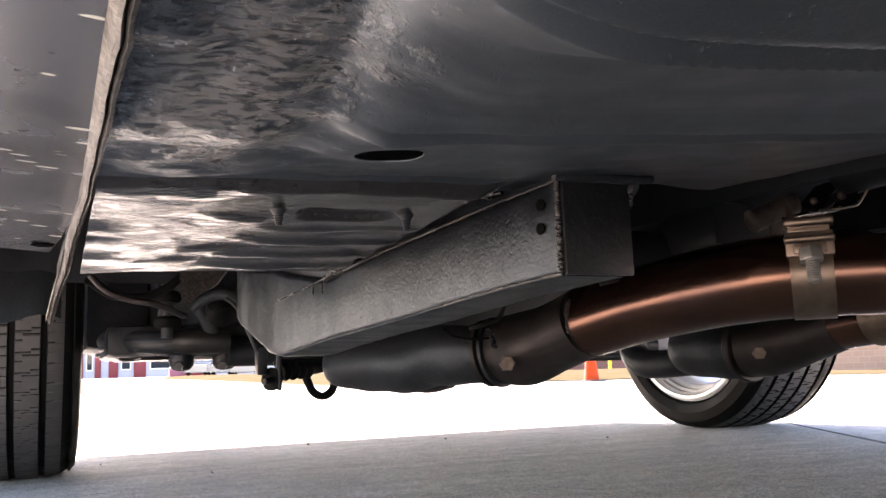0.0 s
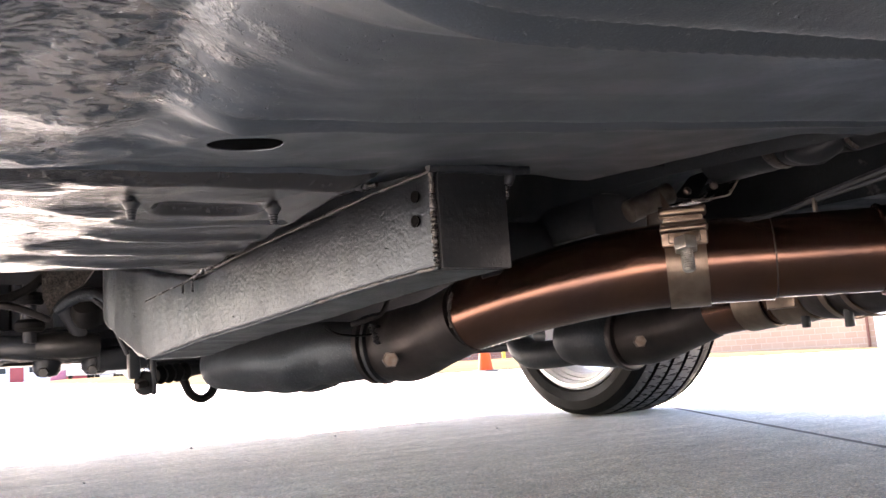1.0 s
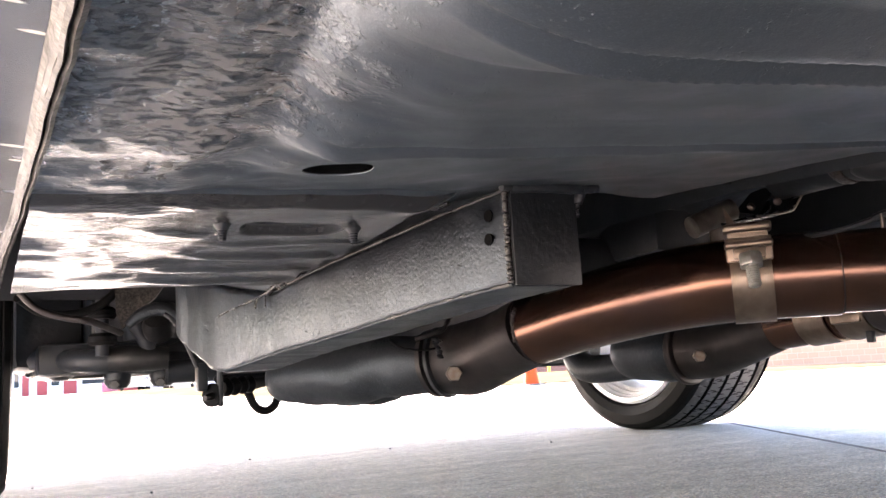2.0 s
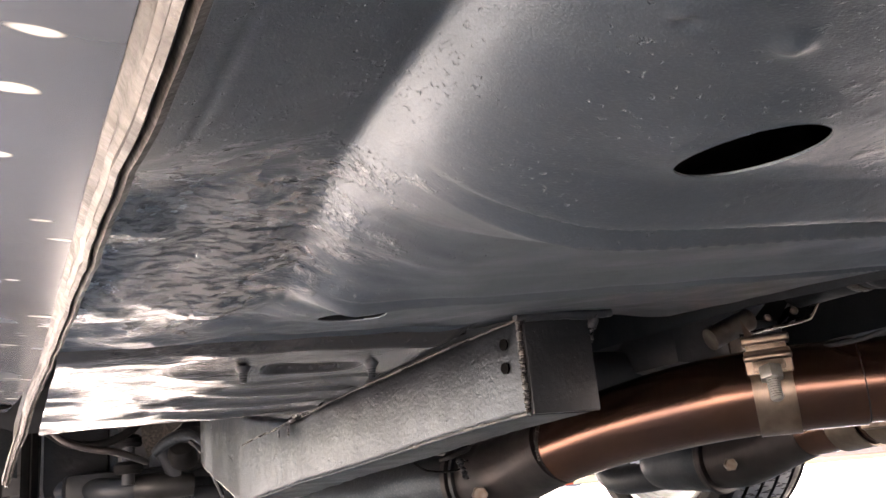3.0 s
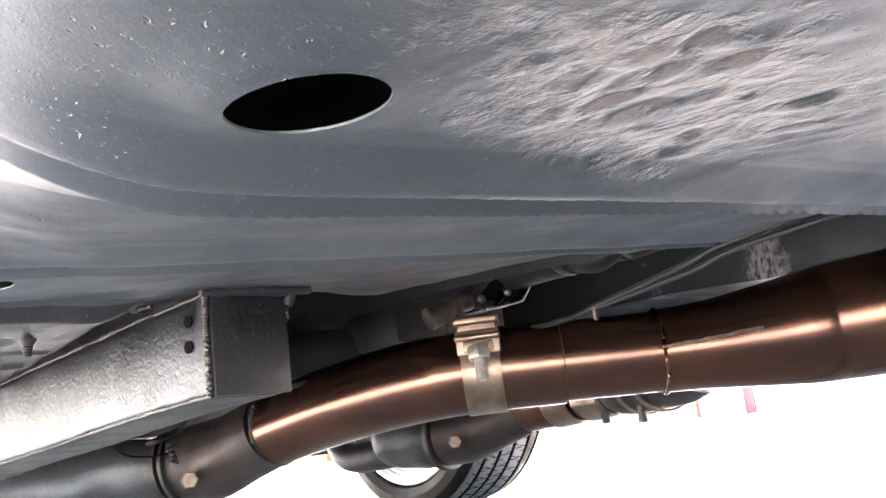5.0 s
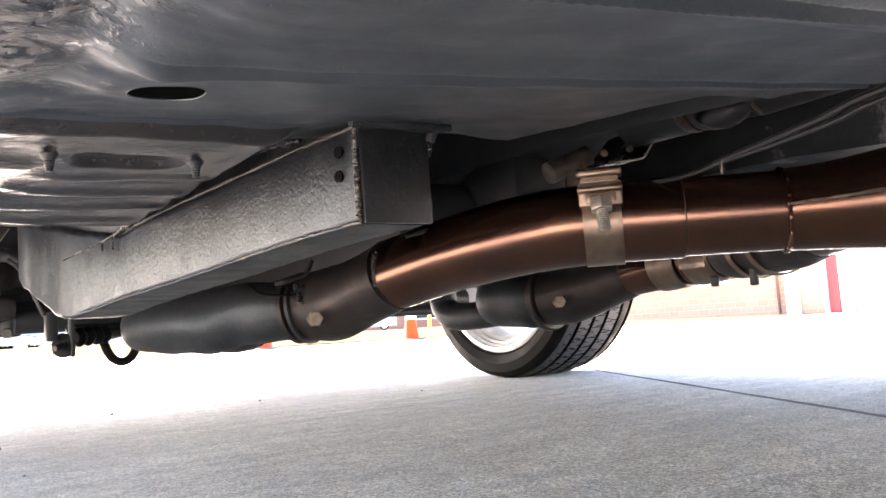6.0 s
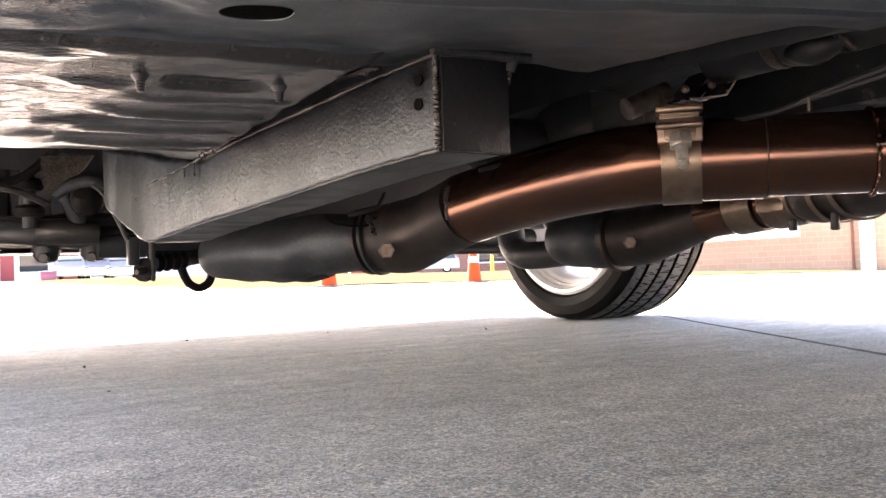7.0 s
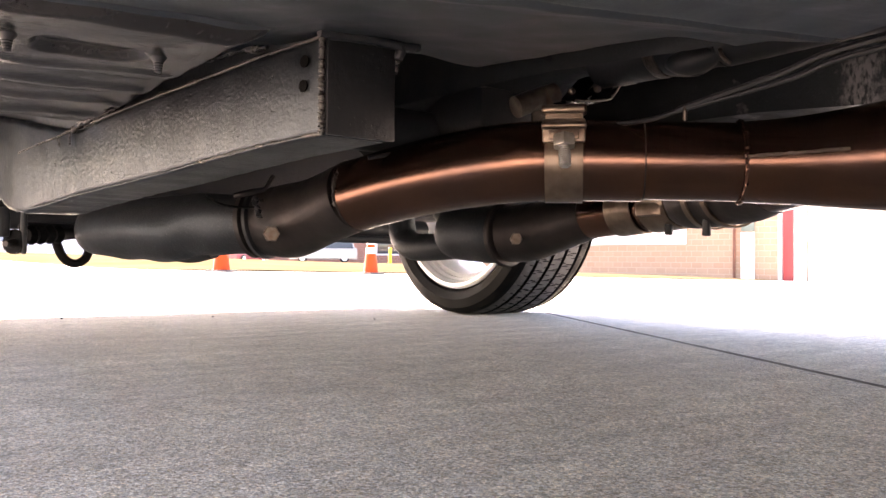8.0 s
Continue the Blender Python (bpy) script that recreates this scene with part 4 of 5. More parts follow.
cpart("casting_foot", tube([(0.985, 1.70, 0.132, 0.010), (1.0, 1.665, 0.130, 0.013), (1.015, 1.63, 0.134, 0.010)], 18, 4, flat=0.7), CAST, "", conv)
cpart("flange", lathe([(0.038, -0.004), (0.0405, -0.003), (0.0405, 0.003), (0.038, 0.004)], 40, None, aim((1.036, 1.560, 0.168), (-0.45, 0.85, -0.1))), DULLSTEEL, "", conv)
cpart("flange_bolt", hexbolt(0.0158, 0.008, 0.005, 0.03, None, aim((1.0195, 1.49, 0.154), (-0.35, -0.95, 0.0))), RUSTBOLT, "", conv)
cpart("flange_gasket", lathe([(0.0395, -0.003), (0.042, -0.002), (0.042, 0.002), (0.0395, 0.003)], 40, None, aim((1.0415, 1.5495, 0.1685), (-0.45, 0.85, -0.1))), BLACK, "", conv)
conv2 = cpart("converter", tube([(1.428, 1.553, 0.167, 0.036), (1.427, 1.575, 0.168, 0.0425), (1.424, 1.61, 0.169, 0.044), (1.42, 1.645, 0.170, 0.043), (1.418, 1.665, 0.170, 0.037), (1.417, 1.672, 0.170, 0.02)], 32, 5, lumps=0.07), CAST, "sooty cast converter body")
cpart("down_pipe", tube([(1.422, 1.63, 0.152, 0.02), (1.412, 1.67, 0.150, 0.021), (1.405, 1.71, 0.1485, 0.0215), (1.401, 1.742, 0.1505, 0.022), (1.40, 1.766, 0.164, 0.022), (1.40, 1.773, 0.195, 0.022), (1.40, 1.775, 0.27, 0.022)], 24, 6), CAST, "sooty bent down pipe", conv2)
cpart("down_pipe", tube([(1.428, 1.64, 0.188, 0.021), (1.428, 1.68, 0.197, 0.021), (1.43, 1.705, 0.22, 0.021), (1.432, 1.715, 0.27, 0.021)], 20, 5), CAST, "sooty bent down pipe", conv2)
cpart("flange", lathe([(0.046, -0.005), (0.048, -0.003), (0.048, 0.003), (0.046, 0.005)], 40, None, aim((1.429, 1.551, 0.167), (-0.1, 1, 0))), DULLSTEEL, "", conv2)
cpart("flange_bolt", hexbolt(0.0148, 0.007, 0.004, 0.02, None, aim((1.387, 1.489, 0.1575), (-0.5, -0.85, 0.0))), RUSTBOLT, "", conv2)


# ---- wheels ----
def tyre_mesh():
    """A tyre about x: treaded crown with four grooves and slanted cross cuts. Outer side at +x."""
    prof = [(-0.094, 0.214), (-0.108, 0.226), (-0.114, 0.245), (-0.111, 0.266), (-0.102, 0.277)]
    crown = [-0.100, -0.088, -0.076, -0.0665, -0.0655, -0.0575, -0.0565, -0.045, -0.034, -0.0245, -0.0235, -0.0155, -0.0145, 0.0, 0.0145, 0.0155, 0.0235, 0.0245,
             0.034, 0.045, 0.0565, 0.0575, 0.0655, 0.0665, 0.076, 0.088, 0.100]
    grooves = ((-0.0655, -0.0575), (-0.0235, -0.0155), (0.0155, 0.0235), (0.0575, 0.0655))
    blocks, per = 58, 14
    n = blocks * per
    V, F = [], []
    rows = prof + [(x, None) for x in crown] + [(-x, r) for x, r in prof[::-1]]
    for x, r in rows:
        for k in range(n):
            rr = r
            if r is None:
                rr = 0.284 - 0.35 * max(0, abs(x) - 0.05) ** 2 / 0.1 - (0.004 if abs(x) > 0.095 else 0)
                if any(a <= x <= b for a, b in grooves):
                    rr -= 0.007
                else:
                    ph = (k + abs(x) * 190 + (6 if int((x + 0.2) * 60) % 2 else 0)) % per
                    if ph < 1 and abs(x) < 0.085:
                        rr -= 0.0022
            w = 2 * math.pi * k / n
            V.append((x, rr * math.cos(w), rr * math.sin(w)))
    for j in range(len(rows) - 1):
        for k in range(n):
            F.append((j * n + k, (j + 1) * n + k, (j + 1) * n + (k + 1) % n, j * n + (k + 1) % n))
    me = mesh_from("tyre", V, F, RUBBER)
    me.materials.append(TREAD)
    first = len(prof)
    tops = []
    for j in range(len(rows) - 1):
        for k in range(n):
            lo = min(math.hypot(*V[q][1:]) for q in (j * n + k, (j + 1) * n + k))
            inside = first + 1 <= j < first + len(crown) - 2
            tops.append(1 if inside and lo > 0.284 - 0.35 * max(0, abs(rows[j][0]) - 0.05) ** 2 / 0.1 - 0.0012 else 0)
    me.polygons.foreach_set("material_index", tops)
    me.polygons.foreach_set("use_smooth", [True] * len(me.polygons))
    me.set_sharp_from_angle(angle=radians(25))
    return me


def rim_mesh():
    bm = bmesh.new()
    m = pose(0, 0, 0, 0, 90, 0)
    lathe([(0.2125, -0.109), (0.219, -0.1045), (0.2195, -0.099), (0.214, -0.094), (0.205, -0.09), (0.200, -0.07), (0.188, -0.055), (0.184, 0.03), (0.196, 0.07), (0.206, 0.09), (0.216, 0.1), (0.219, 0.104),
           (0.214, 0.107), (0.205, 0.102), (0.196, 0.085), (0.178, 0.04), (0.178, -0.05), (0.184, -0.062), (0.1835, -0.072), (0.192, -0.076), (0.1925, -0.088), (0.1985, -0.09), (0.1985, -0.1), (0.204, -0.1035), (0.206, -0.1085)], 96, bm, m, closed=True)
    for k in range(5):
        w = 2 * math.pi * k / 5
        own = box((0.06, -0.024, 0.03), (0.188, 0.024, 0.07), 0.008)
        join(bm, own, m @ pose(0, 0, 0, 0, 0, 72 * k))
    lathe([(0.075, 0.02), (0.08, 0.03), (0.08, 0.068), (0.06, 0.078), (0.03, 0.08)], 40, bm, m)
    me = bpy.data.meshes.new("rim")
    bmesh.ops.recalc_face_normals(bm, faces=bm.faces)
    bm.to_mesh(me)
    bm.free()
    me.materials.append(RIM)
    me.polygons.foreach_set("use_smooth", [True] * len(me.polygons))
    me.set_sharp_from_angle(angle=radians(38))
    return me


TYRE, RIMM = tyre_mesh(), rim_mesh()
hubbm = bmesh.new()
lathe([(0.06, -0.05), (0.065, -0.04), (0.065, 0.0), (0.05, 0.02)], 32, hubbm, pose(0, 0, 0, 0, 90, 0))
lathe([(0.06, -0.02), (0.14, -0.02), (0.14, 0.004), (0.06, 0.004)], 48, hubbm, pose(0, 0, 0, 0, 90, 0))
HUB = bpy.data.meshes.new("hub")
hubbm.to_mesh(HUB)
hubbm.free()
HUB.materials.append(DULLSTEEL)
for x, y, turn in ((2.02, 2.262, 0), (0.484, 2.262, 180), (2.008, -0.36, 0), (0.484, -0.36, 180)):
    w = part("wheel", HUB, None, car, "silver alloy wheel with treaded black tyre", at=pose(x - CAR[0], y - CAR[1], 0.281, 0, 0, turn))
    part("tyre", TYRE, None, w, "black tyre with slanted tread blocks")
    part("rim", RIMM, None, w, "silver alloy rim")


# ---- body shell ----
def body_section(y):
    """Half width of the body, bottom height and roof height at y."""
    nose = sstep(2.55, 3.02, y)
    tail = 1 - sstep(-1.35, -1.0, y)
    half = 0.925 - 0.22 * nose ** 2 - 0.1 * tail
    low = 0.262 + 0.02 * nose
    for c in (2.262, -0.36):
        d = abs(y - c)
        if d < 0.345:
            low = max(low, 0.281 + math.sqrt(0.345 ** 2 - d * d))
    deck = 0.86 - 0.16 * sstep(1.9, 3.0, y) + 0.03 * (1 - sstep(-1.3, 0, y))
    cabin = (1 - sstep(0.95, 1.75, y)) * sstep(-1.0, -0.25, y)
    return half, low, deck, deck + 0.44 * cabin, cabin


def shell(u, y):
    half, low, deck, roof, cabin = body_section(y)
    if u <= 1:
        z = low + (deck - low) * u
        b = 0.04 * (1 - (2 * (z - 0.55) / 0.6) ** 2)
        return half + b - 0.04, z
    v = u - 1
    x = (half - 0.05) * (1 - v * 0.24 * cabin) - max(0, v - 0.7) / 0.3 * (half - 0.05) * (1 - 0.168 * cabin) * 1.0
    return max(0.0, x), deck + (roof - deck) * sstep(0, 0.75, v) + 0.02 * v


us = arc(0, 1, 10) + arc(1.06, 2.0, 14)
ys = arc(-1.4, 3.04, 110)
bm = bmesh.new()
rows = []
for y in ys:
    right = [(CX + shell(u, y)[0], y, shell(u, y)[1]) for u in us]
    left = [(2 * CX - x, yy, z) for x, yy, z in right[::-1][1:]]
    rows.append([bm.verts.new(p) for p in right + left])
for a, b in zip(rows, rows[1:]):
    for i in range(len(a) - 1):
        bm.faces.new((a[i], a[i + 1], b[i + 1], b[i]))
bm.faces.new(rows[0])
bm.faces.new(rows[-1][::-1])
cpart("body", bm, PAINT, "glossy dark coupe bodywork")
# wheel-arch liners and the bulkhead that close the underside
for side in (0, 1):
    def liner(u, v, side=side):
        w = math.pi * u
        x = 0.385 + 0.36 * v
        return (x if side == 0 else 2 * CX - x), 2.262 + 0.36 * math.cos(w), 0.285 + 0.36 * math.sin(w)
    cpart("arch_liner", sheet(liner, arc(0, 1, 24), arc(0, 1, 3)), BLACK)
cpart("bulkhead", box((0.60, 1.50, 0.30), (1.88, 1.52, 0.85), 0.004), BLACK)
cpart("engine_cover", box((0.80, 1.52, 0.36), (1.70, 2.75, 0.62), 0.03), BLACK)

# added unseen box and sheet shut out light above floor, so holes look black
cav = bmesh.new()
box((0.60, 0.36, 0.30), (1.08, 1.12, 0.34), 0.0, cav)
cpart("light_stop_top", cav, BLACK)
cpart("light_stop_front", sheet(lambda u, v: (0.585 + 0.49 * u, 1.118, 0.286 + 0.04 * v), arc(0, 1, 2), arc(0, 1, 1)), BLACK)


# ---- driveline over the exhaust ----
def at_x(t_rows, mat, name, label="", sides=20):
    return cpart(name, tube(t_rows, sides, 6), mat, label)


shaft = at_x([(1.24, 1.066, 0.3205, 0.0225), (1.24, 0.9, 0.325, 0.0235), (1.24, 0.3, 0.33, 0.0235)], BLACK, "drive_shaft", "black painted drive shaft")
cpart("yoke", tube([(1.24, 1.135, 0.326, 0.022), (1.24, 1.118, 0.324, 0.026), (1.24, 1.098, 0.322, 0.027), (1.24, 1.082, 0.3205, 0.021), (1.24, 1.068, 0.3205, 0.0225)], 24, 4), BLACK, "grimy black yoke", shaft)
cpart("joint_cup", lathe([(0.004, -0.002), (0.011, -0.002), (0.0135, 0.0), (0.0135, 0.012), (0.011, 0.016)], 24, None, aim((1.2235, 1.090, 0.301), (0.55, 0.25, 0.75))), BLACK, "worn joint cup", shaft)
cpart("yoke_ear", tube([(1.232, 1.118, 0.310, 0.010), (1.226, 1.100, 0.305, 0.0145), (1.226, 1.084, 0.305, 0.0145), (1.232, 1.070, 0.309, 0.010)], 18, 4, flat=0.8), BLACK, "", shaft)
cpart("shaft_weld", bead([(1.217, 1.058, 0.3075), (1.222, 1.058, 0.302), (1.232, 1.058, 0.2985)], 0.0016, 41), WORN, "", shaft)
cpart("tail_housing", tube([(1.24, 1.205, 0.330, 0.030), (1.24, 1.165, 0.328, 0.028), (1.24, 1.145, 0.326, 0.0265), (1.24, 1.132, 0.326, 0.0255)], 28, 3), BLACK, "black tail housing", shaft)
cpart("seal_ring", lathe([(0.0255, -0.008), (0.0275, -0.008), (0.0280, -0.002), (0.0265, 0.004), (0.0255, 0.006)], 36, None, aim((1.24, 1.136, 0.3265), (0, 1, 0)), closed=True), WELD, "rusty brown seal ring", shaft)
trans = cpart("gearbox", tube([(1.24, 1.2, 0.345, 0.034), (1.24, 1.24, 0.36, 0.045), (1.24, 1.3, 0.37, 0.07), (1.24, 1.42, 0.355, 0.11), (1.24, 1.5, 0.36, 0.14)], 24, 5), BLACK, "grimy black gearbox casing")
cpart("gearbox_pan", box((1.16, 1.3, 0.262), (1.32, 1.5, 0.31), 0.012), BLACK, "", trans)
cpart("crossmember", tube([(0.93, 1.42, 0.275, 0.02), (1.05, 1.40, 0.268, 0.02), (1.24, 1.39, 0.266, 0.02), (1.43, 1.40, 0.268, 0.02), (1.56, 1.42, 0.275, 0.02)], 16, 4, flat=1.3), BLACK, "black gearbox crossmember")
right_rail = bmesh.new()
box((1.552, 1.131, 0.208), (1.610, 1.75, 0.29), 0.006, right_rail)
cpart("frame_rail", right_rail, RAILCOAT, "square welded frame rail")
# hanger bracket: bent plate with a bolt boss and a rubber-lined sleeve
hb = bmesh.new()
zz = [(1.178, 1.2, 0.278), (1.192, 1.2, 0.279), (1.224, 1.2, 0.284), (1.232, 1.2, 0.289), (1.252, 1.2, 0.310), (1.262, 1.2, 0.3125), (1.30, 1.2, 0.3155), (1.318, 1.2, 0.321), (1.345, 1.2, 0.341)]
top = [hb.verts.new((x, y - 0.012, z + 0.0012)) for x, y, z in zz]
bot = [hb.verts.new((x, y - 0.012, z - 0.0012)) for x, y, z in zz]
top2 = [hb.verts.new((x, y + 0.03, z + 0.0012)) for x, y, z in zz]
bot2 = [hb.verts.new((x, y + 0.03, z - 0.0012)) for x, y, z in zz]
for a, b in ((top, top2), (bot2, bot), (bot, top), (top2, bot2)):
    for i in range(len(zz) - 1):
        hb.faces.new((a[i], a[i + 1], b[i + 1], b[i]))
hanger = cpart("exhaust_hanger", hb, SEALER, "bent black exhaust hanger bracket")
# pale tube paints the bright glint along the bracket's near edge
cpart("hanger_edge_glint", tube([(x, y - 0.013, z, 0.0009) for x, y, z in zz], 8, 2), WORN, "", hanger)
cpart("hanger_sleeve", tube([(1.165, 1.255, 0.279, 0.0112), (1.186, 1.25, 0.2875, 0.0112), (1.210, 1.245, 0.297, 0.0112)], 20, 3), WORN, "", hanger)
cpart("hanger_plate", box((1.180, 1.246, 0.262), (1.2, 1.2485, 0.281), 0.0006), WORN, "", hanger)
for a in ((1.214, 1.192, 0.294), (1.178, 1.192, 0.287)):
    cpart("rivet", lathe([(0.0035, -0.001), (0.004, 0), (0.003, 0.002), (0.001, 0.0028)], 12, None, aim(a, (-0.5, -0.8, 0.1))), WELD, "", hanger)
# brake cables along the tunnel
for k, pts in enumerate(([(1.2, 1.088, 0.258, 0.0026), (1.2, 0.998, 0.272, 0.003), (1.2, 0.912, 0.286, 0.0034), (1.2, 0.6, 0.30, 0.0034)],
                         [(1.205, 1.3, 0.262, 0.0022), (1.2, 1.14, 0.253, 0.0022), (1.2, 1.082, 0.2575, 0.0022), (1.2, 0.984, 0.268, 0.0024), (1.2, 0.912, 0.279, 0.0024), (1.2, 0.6, 0.292, 0.0024)],
                         [(1.06, 1.36, 0.229, 0.0022), (1.09, 1.35, 0.236, 0.0022), (1.181, 1.35, 0.256, 0.0022), (1.274, 1.35, 0.279, 0.0022)])):
    cpart("brake_cable", tube(pts, 8, 6), BLACK, "thin black brake cable")
cpart("cable_clip", box((1.197, 1.078, 0.2475), (1.2005, 1.081, 0.2595), 0.001), WORN, "pale metal cable clip")
# sensor wire over the converter flange
wire = cpart("sensor_wire", tube([(0.9444, 1.49, 0.1935, 0.0012), (0.9525, 1.49, 0.1872, 0.0012), (0.9612, 1.49, 0.1837, 0.0012), (0.976, 1.49, 0.1818, 0.0012), (0.9916, 1.49, 0.1817, 0.0012), (1.003, 1.498, 0.183, 0.0012)], 8, 6), RUBBER, "thin bent sensor wire")
cpart("sensor", tube([(0.982, 1.505, 0.1948, 0.0026), (0.9902, 1.50, 0.1968, 0.0034), (1.0, 1.50, 0.1995, 0.0034), (1.0151, 1.50, 0.2032, 0.0026), (1.021, 1.50, 0.211, 0.0024), (1.0265, 1.50, 0.2193, 0.0024)], 10, 4), DARKSTEEL, "", wire)
cpart("wire_tie", bead([(1.0035, 1.499, 0.1935), (1.0045, 1.498, 0.187), (1.006, 1.497, 0.18), (1.009, 1.497, 0.172)], 0.0034, 31), BLACK, "lumpy black clip", wire)
cpart("clip_ear", box((1.0005, 1.496, 0.1895), (1.0135, 1.501, 0.1925), 0.001), SEALER, "", wire)

# ---- left front suspension, seen below the toe board ----
arm = cpart("control_arm", tube([(0.62, 2.15, 0.218, 0.022), (0.70, 2.0, 0.206, 0.022), (0.78, 2.0, 0.200, 0.022), (0.86, 1.99, 0.198, 0.02)], 18, 5, flat=0.8), BLACK, "grimy black lower control arm")
cpart("arm_plate", box((0.66, 2.05, 0.188), (0.86, 2.4, 0.202), 0.006), BLACK, "", arm)
cpart("spring_pocket", box((0.63, 2.03, 0.188), (0.865, 2.30, 0.235), 0.012), BLACK, "", arm)
cpart("hub_carrier", box((0.60, 2.10, 0.200), (0.70, 2.36, 0.33), 0.02), BLACK, "", arm)
cpart("pivot_sleeve", tube([(0.722, 1.972, 0.207, 0.017), (0.745, 1.965, 0.206, 0.019), (0.775, 1.96, 0.205, 0.019), (0.80, 1.958, 0.204, 0.016)], 20, 3), DARKSTEEL, "worn pivot sleeve", arm)
cpart("arm_edge", tube([(0.735, 1.985, 0.186, 0.002), (0.745, 1.985, 0.192, 0.002), (0.82, 1.985, 0.1915, 0.002), (0.825, 1.985, 0.186, 0.002)], 8, 3), DULLSTEEL, "", arm)
for x in (0.736, 0.800):
    cpart("bush_cap", lathe([(0.018, 0.022), (0.0195, 0.014), (0.0185, 0.004), (0.013, -0.003), (0.004, -0.005)][::-1], 24, None, Matrix.Translation((x, 2.0, 0.168))), BLACK, "", arm)
    cpart("cap_bolt", hexbolt(0.013, 0.006, 0.003, 0, None, aim((x - 0.006, 1.9815, 0.170), (-0.3, -0.95, -0.1))), DARKSTEEL, "", arm)
cpart("ball_joint", lathe([(0.026, 0.05), (0.03, 0.02), (0.024, 0.0), (0.01, -0.008)][::-1], 20, None, Matrix.Translation((0.668, 2.12, 0.190))), BLACK, "", arm)
link = cpart("stabilizer_link", lathe([(0.009, 0.21), (0.009, 0.33)], 14, None, Matrix.Translation((0.709, 1.95, 0))), BLACK, "stabilizer link with rubber bushes")
for z in (0.233, 0.270, 0.298):
    cpart("bush", lathe([(0.016, -0.008), (0.020, -0.003), (0.020, 0.004), (0.015, 0.009)], 20, None, Matrix.Translation((0.709, 1.95, z))), RUBBER, "", link)
cpart("stabilizer_bar", tube([(0.742, 1.93, 0.305, 0.011), (0.745, 1.94, 0.27, 0.011), (0.765, 1.95, 0.235, 0.011), (0.78, 1.96, 0.205, 0.011)], 14, 6), BLACK, "black stabilizer bar")
cpart("brake_hose", tube([(0.74, 1.88, 0.32, 0.006), (0.732, 1.9, 0.308, 0.006), (0.704, 1.9, 0.280, 0.006), (0.67, 1.9, 0.266, 0.006), (0.63, 1.9, 0.268, 0.006), (0.598, 1.86, 0.284, 0.006)], 12, 6), RUBBER, "black rubber brake hose")
cpart("brake_pipe", tube([(0.598, 1.8, 0.284, 0.0045), (0.61, 1.8, 0.27, 0.0045), (0.625, 1.8, 0.260, 0.0045), (0.65, 1.8, 0.252, 0.0045), (0.68, 1.8, 0.246, 0.0045), (0.72, 1.85, 0.235, 0.0045)], 10, 6), DULLSTEEL, "dull steel brake pipe")
apron = bmesh.new()
front = [apron.verts.new(p) for p in ((0.712, 1.842, 0.296), (0.7754, 1.838, 0.2985), (0.762, 1.84, 0.279), (0.741, 1.842, 0.262), (0.7216, 1.845, 0.240), (0.714, 1.846, 0.262))]
rear = [apron.verts.new(v.co + Vector((0.002, 0.006, 0))) for v in front]
apron.faces.new(front)
apron.faces.new(rear[::-1])
for i in range(6):
    apron.faces.new((front[i], rear[i], rear[(i + 1) % 6], front[(i + 1) % 6]))
cpart("apron", apron, FLANGE, "dusty pale inner apron panel")
cpart("stamped_bracket", tube([(0.728, 1.845, 0.244, 0.004), (0.745, 1.84, 0.258, 0.006), (0.768, 1.835, 0.264, 0.007), (0.788, 1.83, 0.252, 0.006), (0.797, 1.825, 0.236, 0.004)], 12, 5, flat=1.4), CAST, "dusty stamped bracket")
cpart("bump_stop", lathe([(0.012, 0.0), (0.02, 0.006), (0.021, 0.02), (0.016, 0.032), (0.008, 0.036)], 24, None, aim((0.772, 1.86, 0.232), (-0.2, -0.6, 0.5))), RUBBER, "black rubber bump stop")
cpart("tie_rod", tube([(0.765, 1.78, 0.252, 0.003), (0.772, 1.75, 0.238, 0.003), (0.785, 1.75, 0.21, 0.003), (0.797, 1.75, 0.182, 0.003)], 8, 4), BLACK, "thin black bracing rod")
cpart("spring_seat", lathe([(0.03, 0), (0.05, 0.012), (0.052, 0.03), (0.03, 0.07)], 24, None, Matrix.Translation((0.80, 2.06, 0.225))), BLACK, "black spring seat")
cpart("brake_shield", lathe([(0.05, -0.004), (0.085, -0.004), (0.088, 0.0), (0.085, 0.004), (0.05, 0.004)], 40, None, aim((0.628, 2.262, 0.281), (1, 0, 0))), BLACK, "black brake dust shield")
cpart("engine_crossmember", box((0.70, 2.05, 0.215), (1.78, 2.3, 0.40), 0.03), BLACK, "black engine crossmember")
# steering idler bracket with its pivot bolt, boot and hose loop
brk = cpart("pivot_bracket", box((0.8395, 1.812, 0.130), (0.8455, 1.83, 0.19), 0.004), BLACK, "black pivot bracket with rubber boot")
cpart("bracket_plate", box((0.814, 1.825, 0.152), (0.828, 1.845, 0.19), 0.003), BLACK, "", brk)
cpart("pivot_washer", lathe([(0.006, -0.006), (0.0145, -0.006), (0.016, -0.002), (0.016, 0.003), (0.006, 0.005)], 24, None, aim((0.834, 1.828, 0.146), (-0.75, -0.6, 0.1))), RUBBER, "", brk)
cpart("pivot_bolt", tube([(0.836, 1.828, 0.146, 0.005), (0.826, 1.815, 0.144, 0.005), (0.819, 1.808, 0.143, 0.0035)], 12, 2), DULLSTEEL, "", brk)
boot = bmesh.new()
